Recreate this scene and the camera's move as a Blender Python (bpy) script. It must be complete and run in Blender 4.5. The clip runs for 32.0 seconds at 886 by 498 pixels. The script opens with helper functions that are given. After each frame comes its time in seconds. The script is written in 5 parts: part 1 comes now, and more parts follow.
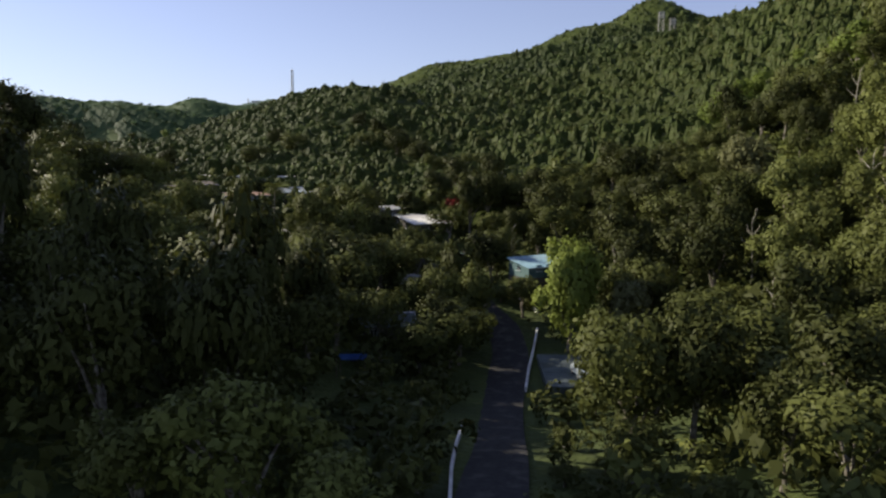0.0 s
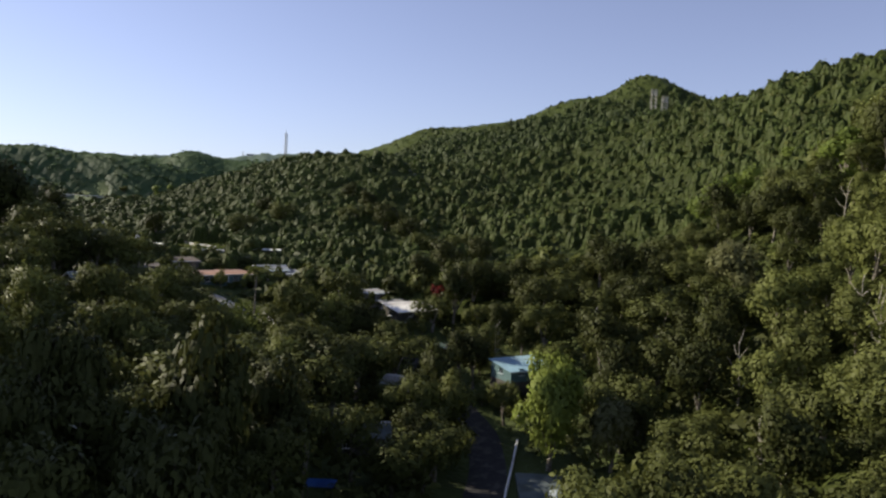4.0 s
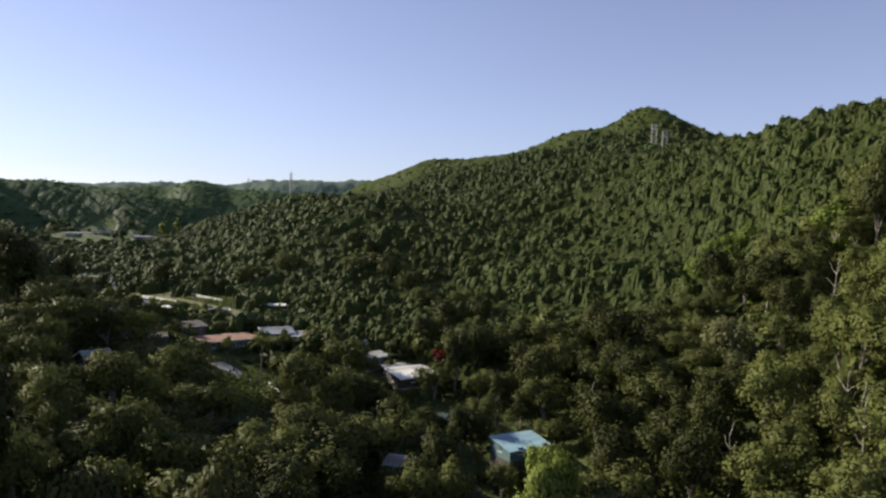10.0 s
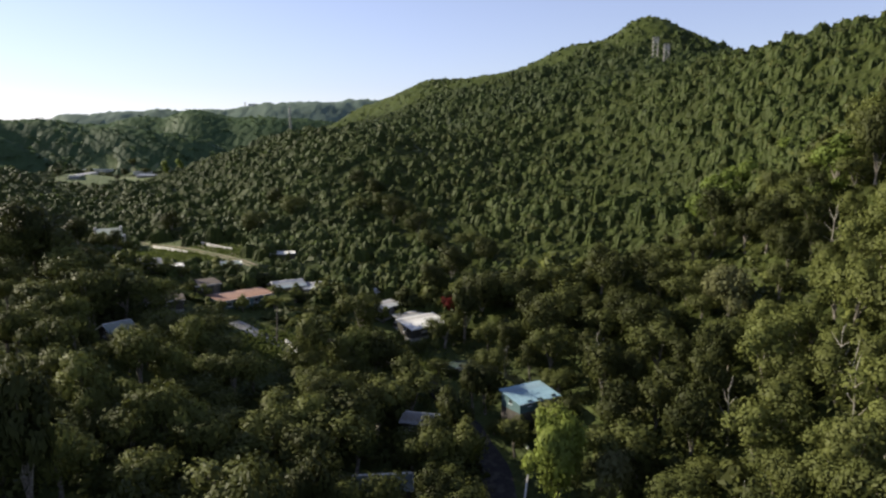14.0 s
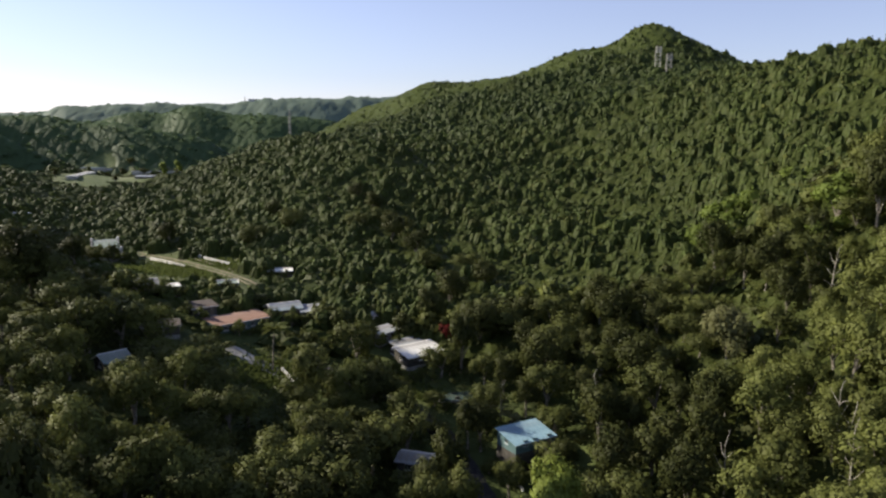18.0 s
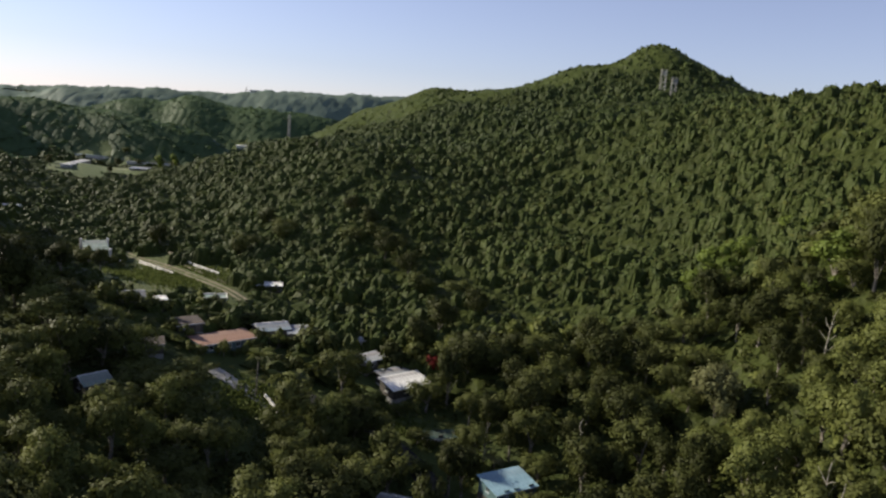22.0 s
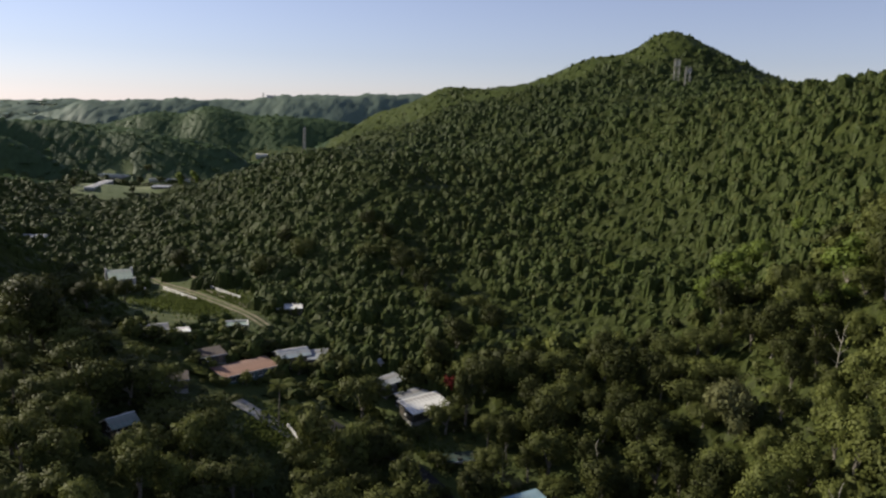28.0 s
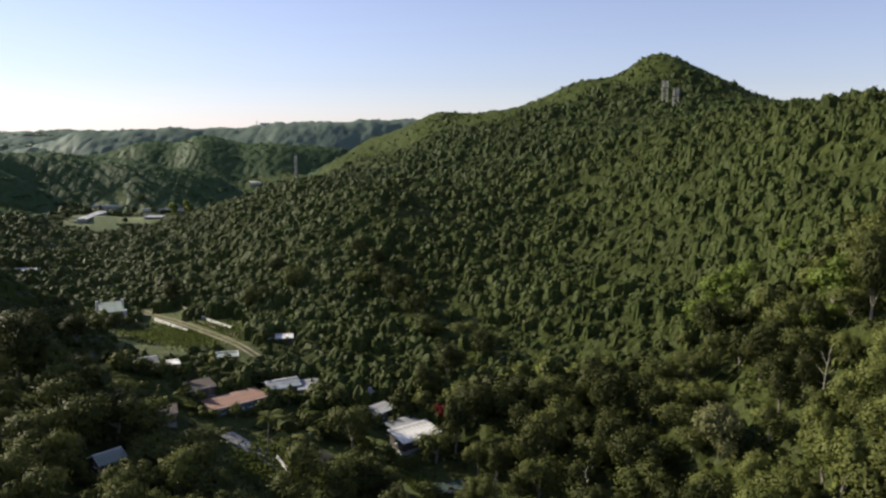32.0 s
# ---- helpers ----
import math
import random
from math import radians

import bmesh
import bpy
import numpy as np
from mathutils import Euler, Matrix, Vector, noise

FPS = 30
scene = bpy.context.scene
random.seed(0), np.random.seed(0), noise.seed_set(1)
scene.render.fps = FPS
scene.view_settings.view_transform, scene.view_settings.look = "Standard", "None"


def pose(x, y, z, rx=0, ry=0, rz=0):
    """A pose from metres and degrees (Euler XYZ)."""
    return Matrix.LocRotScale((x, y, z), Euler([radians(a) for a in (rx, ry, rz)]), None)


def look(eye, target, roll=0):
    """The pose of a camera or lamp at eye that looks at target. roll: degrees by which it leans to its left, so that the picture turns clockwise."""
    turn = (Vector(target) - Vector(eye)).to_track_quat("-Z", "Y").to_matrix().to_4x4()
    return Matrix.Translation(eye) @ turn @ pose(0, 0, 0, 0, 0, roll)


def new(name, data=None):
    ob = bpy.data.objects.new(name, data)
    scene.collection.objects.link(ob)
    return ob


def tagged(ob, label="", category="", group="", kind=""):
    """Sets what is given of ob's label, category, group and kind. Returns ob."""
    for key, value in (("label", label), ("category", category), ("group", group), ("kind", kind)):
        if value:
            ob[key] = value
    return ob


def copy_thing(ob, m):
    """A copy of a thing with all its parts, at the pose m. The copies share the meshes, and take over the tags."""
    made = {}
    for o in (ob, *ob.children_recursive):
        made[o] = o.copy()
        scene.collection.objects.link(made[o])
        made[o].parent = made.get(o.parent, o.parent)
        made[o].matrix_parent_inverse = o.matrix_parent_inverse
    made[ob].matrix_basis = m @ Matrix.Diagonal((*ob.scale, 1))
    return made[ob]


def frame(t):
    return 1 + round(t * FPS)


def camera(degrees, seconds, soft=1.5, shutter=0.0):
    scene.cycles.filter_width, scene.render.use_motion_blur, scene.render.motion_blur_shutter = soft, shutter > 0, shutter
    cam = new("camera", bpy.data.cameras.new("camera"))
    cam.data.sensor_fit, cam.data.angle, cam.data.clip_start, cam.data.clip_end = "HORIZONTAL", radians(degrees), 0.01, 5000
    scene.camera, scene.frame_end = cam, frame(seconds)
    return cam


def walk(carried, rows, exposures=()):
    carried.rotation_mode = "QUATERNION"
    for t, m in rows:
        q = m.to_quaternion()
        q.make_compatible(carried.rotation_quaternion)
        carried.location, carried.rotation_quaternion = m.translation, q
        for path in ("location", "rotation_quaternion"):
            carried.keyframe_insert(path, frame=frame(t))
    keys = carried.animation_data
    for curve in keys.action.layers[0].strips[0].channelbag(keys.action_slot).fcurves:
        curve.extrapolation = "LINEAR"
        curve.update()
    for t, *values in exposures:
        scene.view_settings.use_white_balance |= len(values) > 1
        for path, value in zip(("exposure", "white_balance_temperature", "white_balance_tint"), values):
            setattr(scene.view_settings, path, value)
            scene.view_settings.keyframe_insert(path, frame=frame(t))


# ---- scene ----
cam = camera(60.0, 32.0, soft=2.4)
PATH = [
    (0, (0.601, 0.202, 18.681), (0.526, 2.188, 18.458), 0.2),
    (0.5, (0.509, 0.721, 19.688), (0.443, 2.718, 19.604), -0.9),
    (1, (0.417, 1.24, 20.695), (0.392, 3.231, 20.514), 8.3),
    (1.5, (0.733, 1.382, 21.75), (0.726, 3.379, 21.652), 11.8),
    (2, (1.05, 1.524, 22.805), (1.01, 3.523, 22.774), 5.9),
    (2.5, (1.136, 1.887, 23.434), (1.117, 3.886, 23.381), 9.5),
    (4.5, (1.482, 3.341, 25.95), (1.401, 5.337, 25.863), 0.6),
    (5, (1.332, 3.751, 26.284), (1.203, 5.746, 26.229), 0.8),
    (5.5, (1.736, 4.626, 27.089), (1.448, 6.602, 26.98), 4.3),
    (6, (1.828, 3.322, 27.841), (1.613, 5.31, 27.806), 9.1),
    (6.5, (2.47, 2.471, 28.612), (2.308, 4.464, 28.552), 0.9),
    (7, (1.742, 2.135, 29.59), (1.642, 4.117, 29.345), 1.1),
    (7.5, (1.734, 1.82, 31.139), (1.633, 3.805, 30.913), 2.5),
    (8, (1.719, 1.452, 31.919), (1.631, 3.443, 31.752), 2.7),
    (8.5, (1.554, 1.472, 33.015), (1.446, 3.462, 32.856), 3.7),
    (9, (1.788, 1.106, 34.309), (1.662, 3.1, 34.229), 0.0),
    (9.5, (1.733, 0.61, 35.286), (1.658, 2.607, 35.199), 0.3),
    (10, (1.765, -0.205, 36.327), (1.698, 1.793, 36.275), 2.2),
    (10.5, (1.694, -0.901, 37.752), (1.638, 1.096, 37.656), 4.2),
    (11, (1.406, -0.975, 39.133), (1.339, 1.009, 38.897), 3.3),
    (11.5, (1.943, -1.467, 40.933), (1.863, 0.492, 40.537), 1.4),
    (12, (1.4, -1.9, 41.6), (1.324, 0.072, 41.278), 1.8),
    (12.5, (1.428, -2.145, 42.538), (1.36, -0.161, 42.291), -0.1),
    (13, (1.262, -2.459, 43.519), (1.182, -0.474, 43.289), 1.2),
    (13.5, (1.293, -2.384, 44.452), (1.224, -0.402, 44.187), 0.2),
    (15.5, (0.617, -1.959, 48.133), (0.546, 0.015, 47.821), -0.5),
    (16, (0.654, -1.903, 48.554), (0.595, 0.074, 48.257), 0.8),
    (16.5, (0.927, -1.488, 49.884), (0.839, 0.491, 49.61), 1.7),
    (17, (0.538, -1.596, 50.334), (0.469, 0.379, 50.028), 2.1),
    (17.5, (0.459, -1.319, 51.77), (0.399, 0.649, 51.417), 1.8),
    (18, (0.905, -0.36, 52.96), (0.841, 1.614, 52.645), 0.9),
    (18.5, (1.041, -0.112, 53.428), (0.959, 1.865, 53.134), 1.4),
    (19, (1.213, 0.133, 54.594), (1.133, 2.105, 54.273), 1.3),
    (19.5, (0.622, 0.698, 55.402), (0.553, 2.672, 55.083), 1.8),
    (20, (0.882, 1.075, 56.504), (0.813, 3.047, 56.181), 1.4),
    (20.5, (0.702, 1.47, 56.792), (0.636, 3.454, 56.547), 3.9),
    (21, (1.108, 1.776, 57.854), (1.03, 3.758, 57.592), 3.3),
    (21.5, (0.234, 2.145, 58.223), (0.186, 4.117, 57.892), 3.7),
    (22, (0.337, 2.774, 60.111), (0.292, 4.747, 59.785), 4.5),
    (22.5, (0.847, 2.722, 60.355), (0.788, 4.703, 60.083), 3.6),
    (23, (1.073, 2.955, 61.027), (0.996, 4.932, 60.731), 3.0),
    (23.5, (1.2, 3.2, 62.0), (1.138, 5.179, 61.71), 5.0),
    (24, (0.95, 2.8, 62.268), (0.864, 4.792, 62.105), 4.1),
    (24.5, (1.755, 2.917, 62.516), (1.641, 4.907, 62.353), -1.1),
    (26.5, (2.24, 3.594, 66.036), (2.137, 5.582, 65.841), 2.0),
    (27, (2.675, 3.39, 66.482), (2.58, 5.376, 66.268), 1.3),
    (27.5, (2.315, 2.758, 66.451), (2.216, 4.739, 66.195), 0.4),
    (28, (3.001, 1.972, 67.97), (2.89, 3.936, 67.608), 1.4),
    (28.5, (2.934, 2.14, 68.36), (2.844, 4.105, 68.002), 1.2),
    (29, (3.401, 2.284, 68.289), (3.295, 4.26, 68.0), 0.9),
    (29.5, (4.095, 1.413, 68.821), (3.984, 3.385, 68.506), 2.1),
    (30, (4.278, 1.843, 68.44), (4.185, 3.816, 68.123), 1.6),
    (30.5, (4.181, 1.397, 68.571), (4.088, 3.37, 68.255), 0.9),
    (31, (5.017, 1.558, 68.899), (4.912, 3.528, 68.57), 0.4),
    (31.5, (5.054, 1.599, 68.558), (4.961, 3.57, 68.229), 0.9),
    (32, (5.24, 1.786, 69.216), (5.133, 3.76, 68.911), 0.3),
]
walk(cam, [(t, look(eye, target, roll)) for t, eye, target, roll in PATH], exposures=[(0.0, 0.62, 6450, 13), (1.0, 0.7, 6450, 13), (2.0, 0.9, 6450, 13), (5.0, 0.48, 6450, 13), (6.0, 0.42, 6450, 13), (7.0, 0.2, 6450, 13), (8.0, 0.5, 6450, 13), (9.0, 0.65, 6450, 13), (10.0, 0.65, 6450, 13), (11.0, 0.35, 6450, 13), (12.0, 0.8, 6450, 13), (20.0, 0.72, 6450, 13), (22.0, 0.52, 6450, 13), (23.0, 0.6, 6450, 13), (24.0, 0.62, 6450, 13), (26.5, 0.25, 6450, 13), (27.2, 0.15, 6450, 13), (28.0, 0.35, 6450, 13), (28.7, 0.62, 6450, 13), (32.0, 0.66, 6450, 13)])

# ---- sky and light ----
SUN_AZ, SUN_EL = -72.0, 26.5      # degrees: azimuth from straight ahead (minus: to the left), height
world = bpy.data.worlds.new("sky")
scene.world = world
world.use_nodes = True
wt = world.node_tree
sky = wt.nodes.new("ShaderNodeTexSky")
sky.sky_type, sky.sun_disc = "NISHITA", False
sky.sun_elevation, sky.sun_rotation = radians(SUN_EL), radians(SUN_AZ)
sky.air_density, sky.dust_density, sky.ozone_density, sky.altitude = 1.0, 0.12, 3.0, 200
hazy = wt.nodes.new("ShaderNodeHueSaturation")      # a thin high haze pales the blue
hazy.inputs["Saturation"].default_value = 0.68
wt.links.new(sky.outputs[0], hazy.inputs["Color"])
tinge = wt.nodes.new("ShaderNodeMix")
tinge.data_type, tinge.blend_type = "RGBA", "MULTIPLY"
tinge.inputs[0].default_value = 1.0
tinge.inputs[7].default_value = (0.98, 0.96, 1.14, 1)
wt.links.new(hazy.outputs[0], tinge.inputs[6])
wt.links.new(tinge.outputs[2], wt.nodes["Background"].inputs[0])
wt.nodes["Background"].inputs[1].default_value = 0.080
sun_data = bpy.data.lights.new("sun", "SUN")
sun_data.energy, sun_data.angle, sun_data.color = 5.0, radians(0.6), (1.0, 0.91, 0.74)
sun = new("sun", sun_data)
sd = Vector((math.sin(radians(SUN_AZ)) * math.cos(radians(SUN_EL)), math.cos(radians(SUN_AZ)) * math.cos(radians(SUN_EL)), math.sin(radians(SUN_EL))))
sun.matrix_world = look(sd * 500, (0, 0, 0))

# ---- the lie of the land ----
HILLS = [  # x, y, half width across and along, turn, height
    (103, 476, 35, 40, 0, 24.5),
    (66, 484, 40, 40, 0, 10.7),
    (-22, 500, 55, 50, 0, 14.7),
    (150, 465, 60, 60, 0, 22.2),
    (130, 300, 110, 150, 0, 36.2),
    (40, 480, 140, 80, 0, 33.4),
    (-70, 335, 60, 70, 20, 24.4),
    (200, 150, 130, 150, 0, 47.2),
    (-40, 270, 50, 60, 0, 14.5),
    (60, 180, 50, 70, 0, -4.4),
    (20, 420, 120, 80, 0, 23.7),
    (230, 420, 100, 130, 0, 29.2),
    (-150, 120, 110, 120, 0, 23.5),
    (100, 120, 60, 60, 0, 14.2),
    (-300, 250, 130, 130, 0, 39.9),
    (20, 90, 50, 60, 0, -16.6),
    (-100, 220, 60, 60, 0, -7.1),
    (60, 340, 70, 70, 0, 18.5),
    (0, 640, 160, 120, 0, 32),
    (-60, 110, 60, 45, 0, -3.9),
    (-20, 150, 40, 40, 0, -2.4),
    (110, 240, 40, 50, 0, 12.1),
    (300, 300, 120, 150, 0, 47.5),
    (-150, 0, 150, 130, 0, 9.7),
    (150, 0, 130, 130, 0, 17.9),
    (-90, 160, 40, 40, 0, 4),
    (50, 140, 30, 40, 0, -2.6),
    (-30, 500, 20, 35, 0, 4.4),
    (3, 496, 20, 35, 0, -5.3),
    (60, 484, 18, 35, 0, 4.9),
    (85, 480, 15, 30, 0, -6.8),
    (-75, 500, 22, 35, 0, 7.5),
    (-1500, 2500, 600, 220, 0, 19.4),
    (600, 1000, 350, 350, 0, 25),
    (300, 850, 200, 160, 0, 36.4),
    # unseen hill added on the sun's side to shade the near gully
    (-104, 70, 28, 20, 0, 58),
    # another added out of view, to shade the ground left of the village
    (-152, 192, 24, 22, 0, 30),
    (166, 440, 22, 26, 0, -6),
    (-178, 368, 50, 38, 0, 5.5),
]


RIDGES = [  # hills across the valley: distance of the crest, half width, the crest's height along x
    (374, 13, ((-420, 62), (-290, 54), (-236, 44.5), (-225, 41), (-214, 34.5), (-200, 28), (-190, 23), (-178, 18))),
    (428, 21, ((-420, 60), (-272, 54.8), (-251, 54.3), (-229, 53), (-195, 50.6), (-161, 47), (-141, 40.4), (-126, 30.5))),
    (560, 34, ((-330, 42), (-275, 50.5), (-254, 57), (-239, 61.2), (-222, 58), (-213.6, 61.5), (-201.4, 64.8), (-185.5, 62), (-169, 57), (-149, 58), (-133, 58.5), (-105, 55))),
    (640, 30, ((-415, 40), (-400, 46), (-382, 53.5), (-365, 47), (-350, 38))),
    (720, 48, ((-470, 38), (-421, 52), (-380, 63.5), (-336, 67.4), (-286, 67.8), (-260, 70.5), (-240, 70.5), (-208.6, 74.4), (-193, 73.8), (-152, 74.4), (-109, 76.6), (-40, 77))),
    (1300, 150, ((-1200, 52), (-826, 58), (-766, 62), (-706, 64), (-600, 60), (-300, 55))),
]


def ridged(x, y, cx, cy, a, b, turn, high):
    c, s = np.cos(np.radians(turn)), np.sin(np.radians(turn))
    u, v = ((x - cx) * c + (y - cy) * s) / a, (-(x - cx) * s + (y - cy) * c) / b
    return high * np.exp(-u * u - v * v)


def land(x, y):
    """The ground's height."""
    x, y = np.asarray(x, float), np.asarray(y, float)
    z = -6 + 0.055 * np.clip(y - 60, -50, 500)
    for hill in HILLS:
        z = z + ridged(x, y, *hill)
    for far, half, crest in RIDGES:
        cx, cz = zip(*crest)
        top = sum(np.interp(x + o, cx, cz) for o in (-7, -3.5, 0, 3.5, 7)) / 5
        top = 16 + (top - 16) * np.exp(-((y - far + 6 * np.sin(x / 31)) / half) ** 2) - 60 * np.clip((x - cx[-1] - 10) / 60, 0, 1) - 90 * np.clip((np.abs(y - far) - 1.6 * half) / half, 0, 1)
        z = z + 1.5 * np.log1p(np.exp(np.clip((top - z) / 1.5, -30, 30)))
    rough = np.clip((np.hypot(x, y - 60) - 90) / 150, 0, 1)
    z = z + rough * (1.3 * np.sin(x / 17 + 1.3 * np.sin(y / 23)) * np.cos(y / 19 + 0.8) + 0.7 * np.sin(x / 7.3 + y / 9.1))
    return z


def mesh_of(name, verts, faces, smooth=False):
    me = bpy.data.meshes.new(name)
    me.from_pydata([tuple(v) for v in verts], [], [tuple(f) for f in faces])
    if smooth:
        me.polygons.foreach_set("use_smooth", [True] * len(me.polygons))
    return me


# ---- materials ----
def material(name, rough=0.8):
    m = bpy.data.materials.new(name)
    m.use_nodes = True
    b = m.node_tree.nodes["Principled BSDF"]
    b.inputs["Roughness"].default_value = rough
    b.inputs["Specular IOR Level"].default_value = 0.3
    return m, m.node_tree, b


def ramp(nt, fac, stops):
    r = nt.nodes.new("ShaderNodeValToRGB")
    while len(r.color_ramp.elements) < len(stops):
        r.color_ramp.elements.new(0.5)
    for e, (p, c) in zip(r.color_ramp.elements, stops):
        e.position, e.color = p, (*c, 1)
    nt.links.new(fac, r.inputs[0])
    return r.outputs[0]


def noise_tex(nt, scale, detail=4.0, generated=False):
    co = nt.nodes.new("ShaderNodeNewGeometry").outputs["Position"]
    if generated:
        co = nt.nodes.new("ShaderNodeTexCoord").outputs["Object"]
    n = nt.nodes.new("ShaderNodeTexNoise")
    n.inputs["Scale"].default_value, n.inputs["Detail"].default_value = scale, detail
    nt.links.new(co, n.inputs["Vector"])
    return n.outputs[0]


def mix(nt, fac, a, b, mode="MIX"):
    n = nt.nodes.new("ShaderNodeMix")
    n.data_type, n.blend_type = "RGBA", mode
    for value, slot in ((fac, 0), (a, 6), (b, 7)):
        if isinstance(value, (int, float)):
            n.inputs[slot].default_value = value
        elif isinstance(value, tuple):
            n.inputs[slot].default_value = (*value, 1)
        else:
            nt.links.new(value, n.inputs[slot])
    return n.outputs[2]


def leaves(name, dark, mid, light, gloss=0.08, through_light=0.25, patch=0.06, grain=0.0):
    """Foliage: each leaf of its own shade, with drifts of hue from tree to tree, some light passing through."""
    m, nt, b = material(name, 0.55)
    dark, mid, light = [tuple(0.9 * v for v in c) for c in (dark, mid, light)]
    b.inputs["Specular IOR Level"].default_value = gloss
    one = nt.nodes.new("ShaderNodeNewGeometry").outputs["Random Per Island"]
    tree = nt.nodes.new("ShaderNodeObjectInfo").outputs["Random"]
    drift = ramp(nt, noise_tex(nt, patch, 3.0), [(0.35, dark), (0.5, mid), (0.66, light)])
    each = ramp(nt, one, [(0.0, tuple(0.72 * v for v in mid)), (0.6, mid), (1.0, light)])
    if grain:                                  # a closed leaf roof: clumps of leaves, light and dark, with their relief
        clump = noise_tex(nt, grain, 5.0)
        # dips of the relief darkened: shade between clumps put into the colour
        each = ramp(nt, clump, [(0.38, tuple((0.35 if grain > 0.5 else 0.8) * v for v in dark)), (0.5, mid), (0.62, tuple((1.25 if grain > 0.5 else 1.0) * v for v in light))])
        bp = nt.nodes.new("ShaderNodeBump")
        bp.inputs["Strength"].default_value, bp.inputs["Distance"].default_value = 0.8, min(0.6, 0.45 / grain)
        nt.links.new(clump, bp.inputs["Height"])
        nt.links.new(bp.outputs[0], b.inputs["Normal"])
    own = ramp(nt, tree, [(0.0, dark), (0.5, mid), (1.0, light)])
    col = mix(nt, 0.35, mix(nt, 0.5, drift, each), own)
    nt.links.new(col, b.inputs["Base Color"])
    tr = nt.nodes.new("ShaderNodeBsdfTranslucent")
    nt.links.new(mix(nt, 0.5, col, tuple(min(1, 1.3 * v) for v in light)), tr.inputs[0])
    ms = nt.nodes.new("ShaderNodeMixShader")
    ms.inputs[0].default_value = through_light
    nt.links.new(b.outputs[0], ms.inputs[1])
    nt.links.new(tr.outputs[0], ms.inputs[2])
    nt.links.new(ms.outputs[0], nt.nodes["Material Output"].inputs[0])
    return m


LEAF_DEEP = leaves("leaf_deep", (0.030, 0.036, 0.011), (0.048, 0.056, 0.015), (0.076, 0.084, 0.024), through_light=0.15)
LEAF_MID = leaves("leaf_mid", (0.052, 0.061, 0.017), (0.081, 0.093, 0.025), (0.120, 0.132, 0.037), through_light=0.16)
LEAF_LIGHT = leaves("leaf_light", (0.080, 0.095, 0.024), (0.118, 0.134, 0.034), (0.158, 0.176, 0.050), through_light=0.18)
LEAF_LIME = leaves("leaf_lime", (0.132, 0.165, 0.026), (0.176, 0.220, 0.038), (0.220, 0.270, 0.064))
LEAF_BRIGHT = leaves("leaf_bright", (0.079, 0.110, 0.022), (0.116, 0.158, 0.029), (0.153, 0.200, 0.041))
LEAF_PALE = leaves("leaf_pale", (0.11, 0.115, 0.045), (0.165, 0.17, 0.070), (0.22, 0.225, 0.11))
RIDGE_DEEP = leaves("ridge_leaf_deep", (0.034, 0.050, 0.017), (0.054, 0.077, 0.023), (0.080, 0.108, 0.033))
RIDGE_MID = leaves("ridge_leaf_mid", (0.049, 0.071, 0.020), (0.076, 0.106, 0.028), (0.106, 0.142, 0.041))
RIDGE_LIGHT = leaves("ridge_leaf_light", (0.075, 0.105, 0.027), (0.106, 0.143, 0.038), (0.136, 0.178, 0.052))
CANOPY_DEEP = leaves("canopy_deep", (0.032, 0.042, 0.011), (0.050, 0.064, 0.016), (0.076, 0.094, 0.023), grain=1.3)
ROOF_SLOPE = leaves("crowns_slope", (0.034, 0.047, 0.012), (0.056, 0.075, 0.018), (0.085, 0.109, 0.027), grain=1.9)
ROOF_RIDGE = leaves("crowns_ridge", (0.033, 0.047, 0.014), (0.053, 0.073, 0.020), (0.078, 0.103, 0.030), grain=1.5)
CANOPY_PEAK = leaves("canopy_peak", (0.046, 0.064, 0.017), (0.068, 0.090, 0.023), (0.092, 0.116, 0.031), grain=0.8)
# hills and far ridges: haze put into the leaf colour, paler with distance
CANOPY_HILL_HAZED = leaves("canopy_hill_hazed", (0.050, 0.084, 0.036), (0.072, 0.114, 0.049), (0.098, 0.146, 0.066), patch=0.03, grain=0.45)
CANOPY_FAR_HAZED = leaves("canopy_far_hazed", (0.140, 0.192, 0.142), (0.163, 0.218, 0.165), (0.186, 0.243, 0.19), patch=0.012, grain=0.12)
LEAF_RED = leaves("leaf_red", (0.10, 0.016, 0.012), (0.15, 0.022, 0.016), (0.21, 0.034, 0.026))
# far and hill leaf cards, their base colour paled for haze likewise
LEAF_FAR_HAZED = leaves("leaf_far_hazed", (0.147, 0.192, 0.137), (0.174, 0.222, 0.165), (0.202, 0.252, 0.19), patch=0.012)
LEAF_HILL_HAZED = leaves("leaf_hill_hazed", (0.053, 0.087, 0.036), (0.076, 0.118, 0.050), (0.101, 0.150, 0.068), patch=0.03)
GRASS = leaves("grass_blades", (0.06, 0.085, 0.02), (0.095, 0.125, 0.030), (0.14, 0.165, 0.05), patch=0.2)

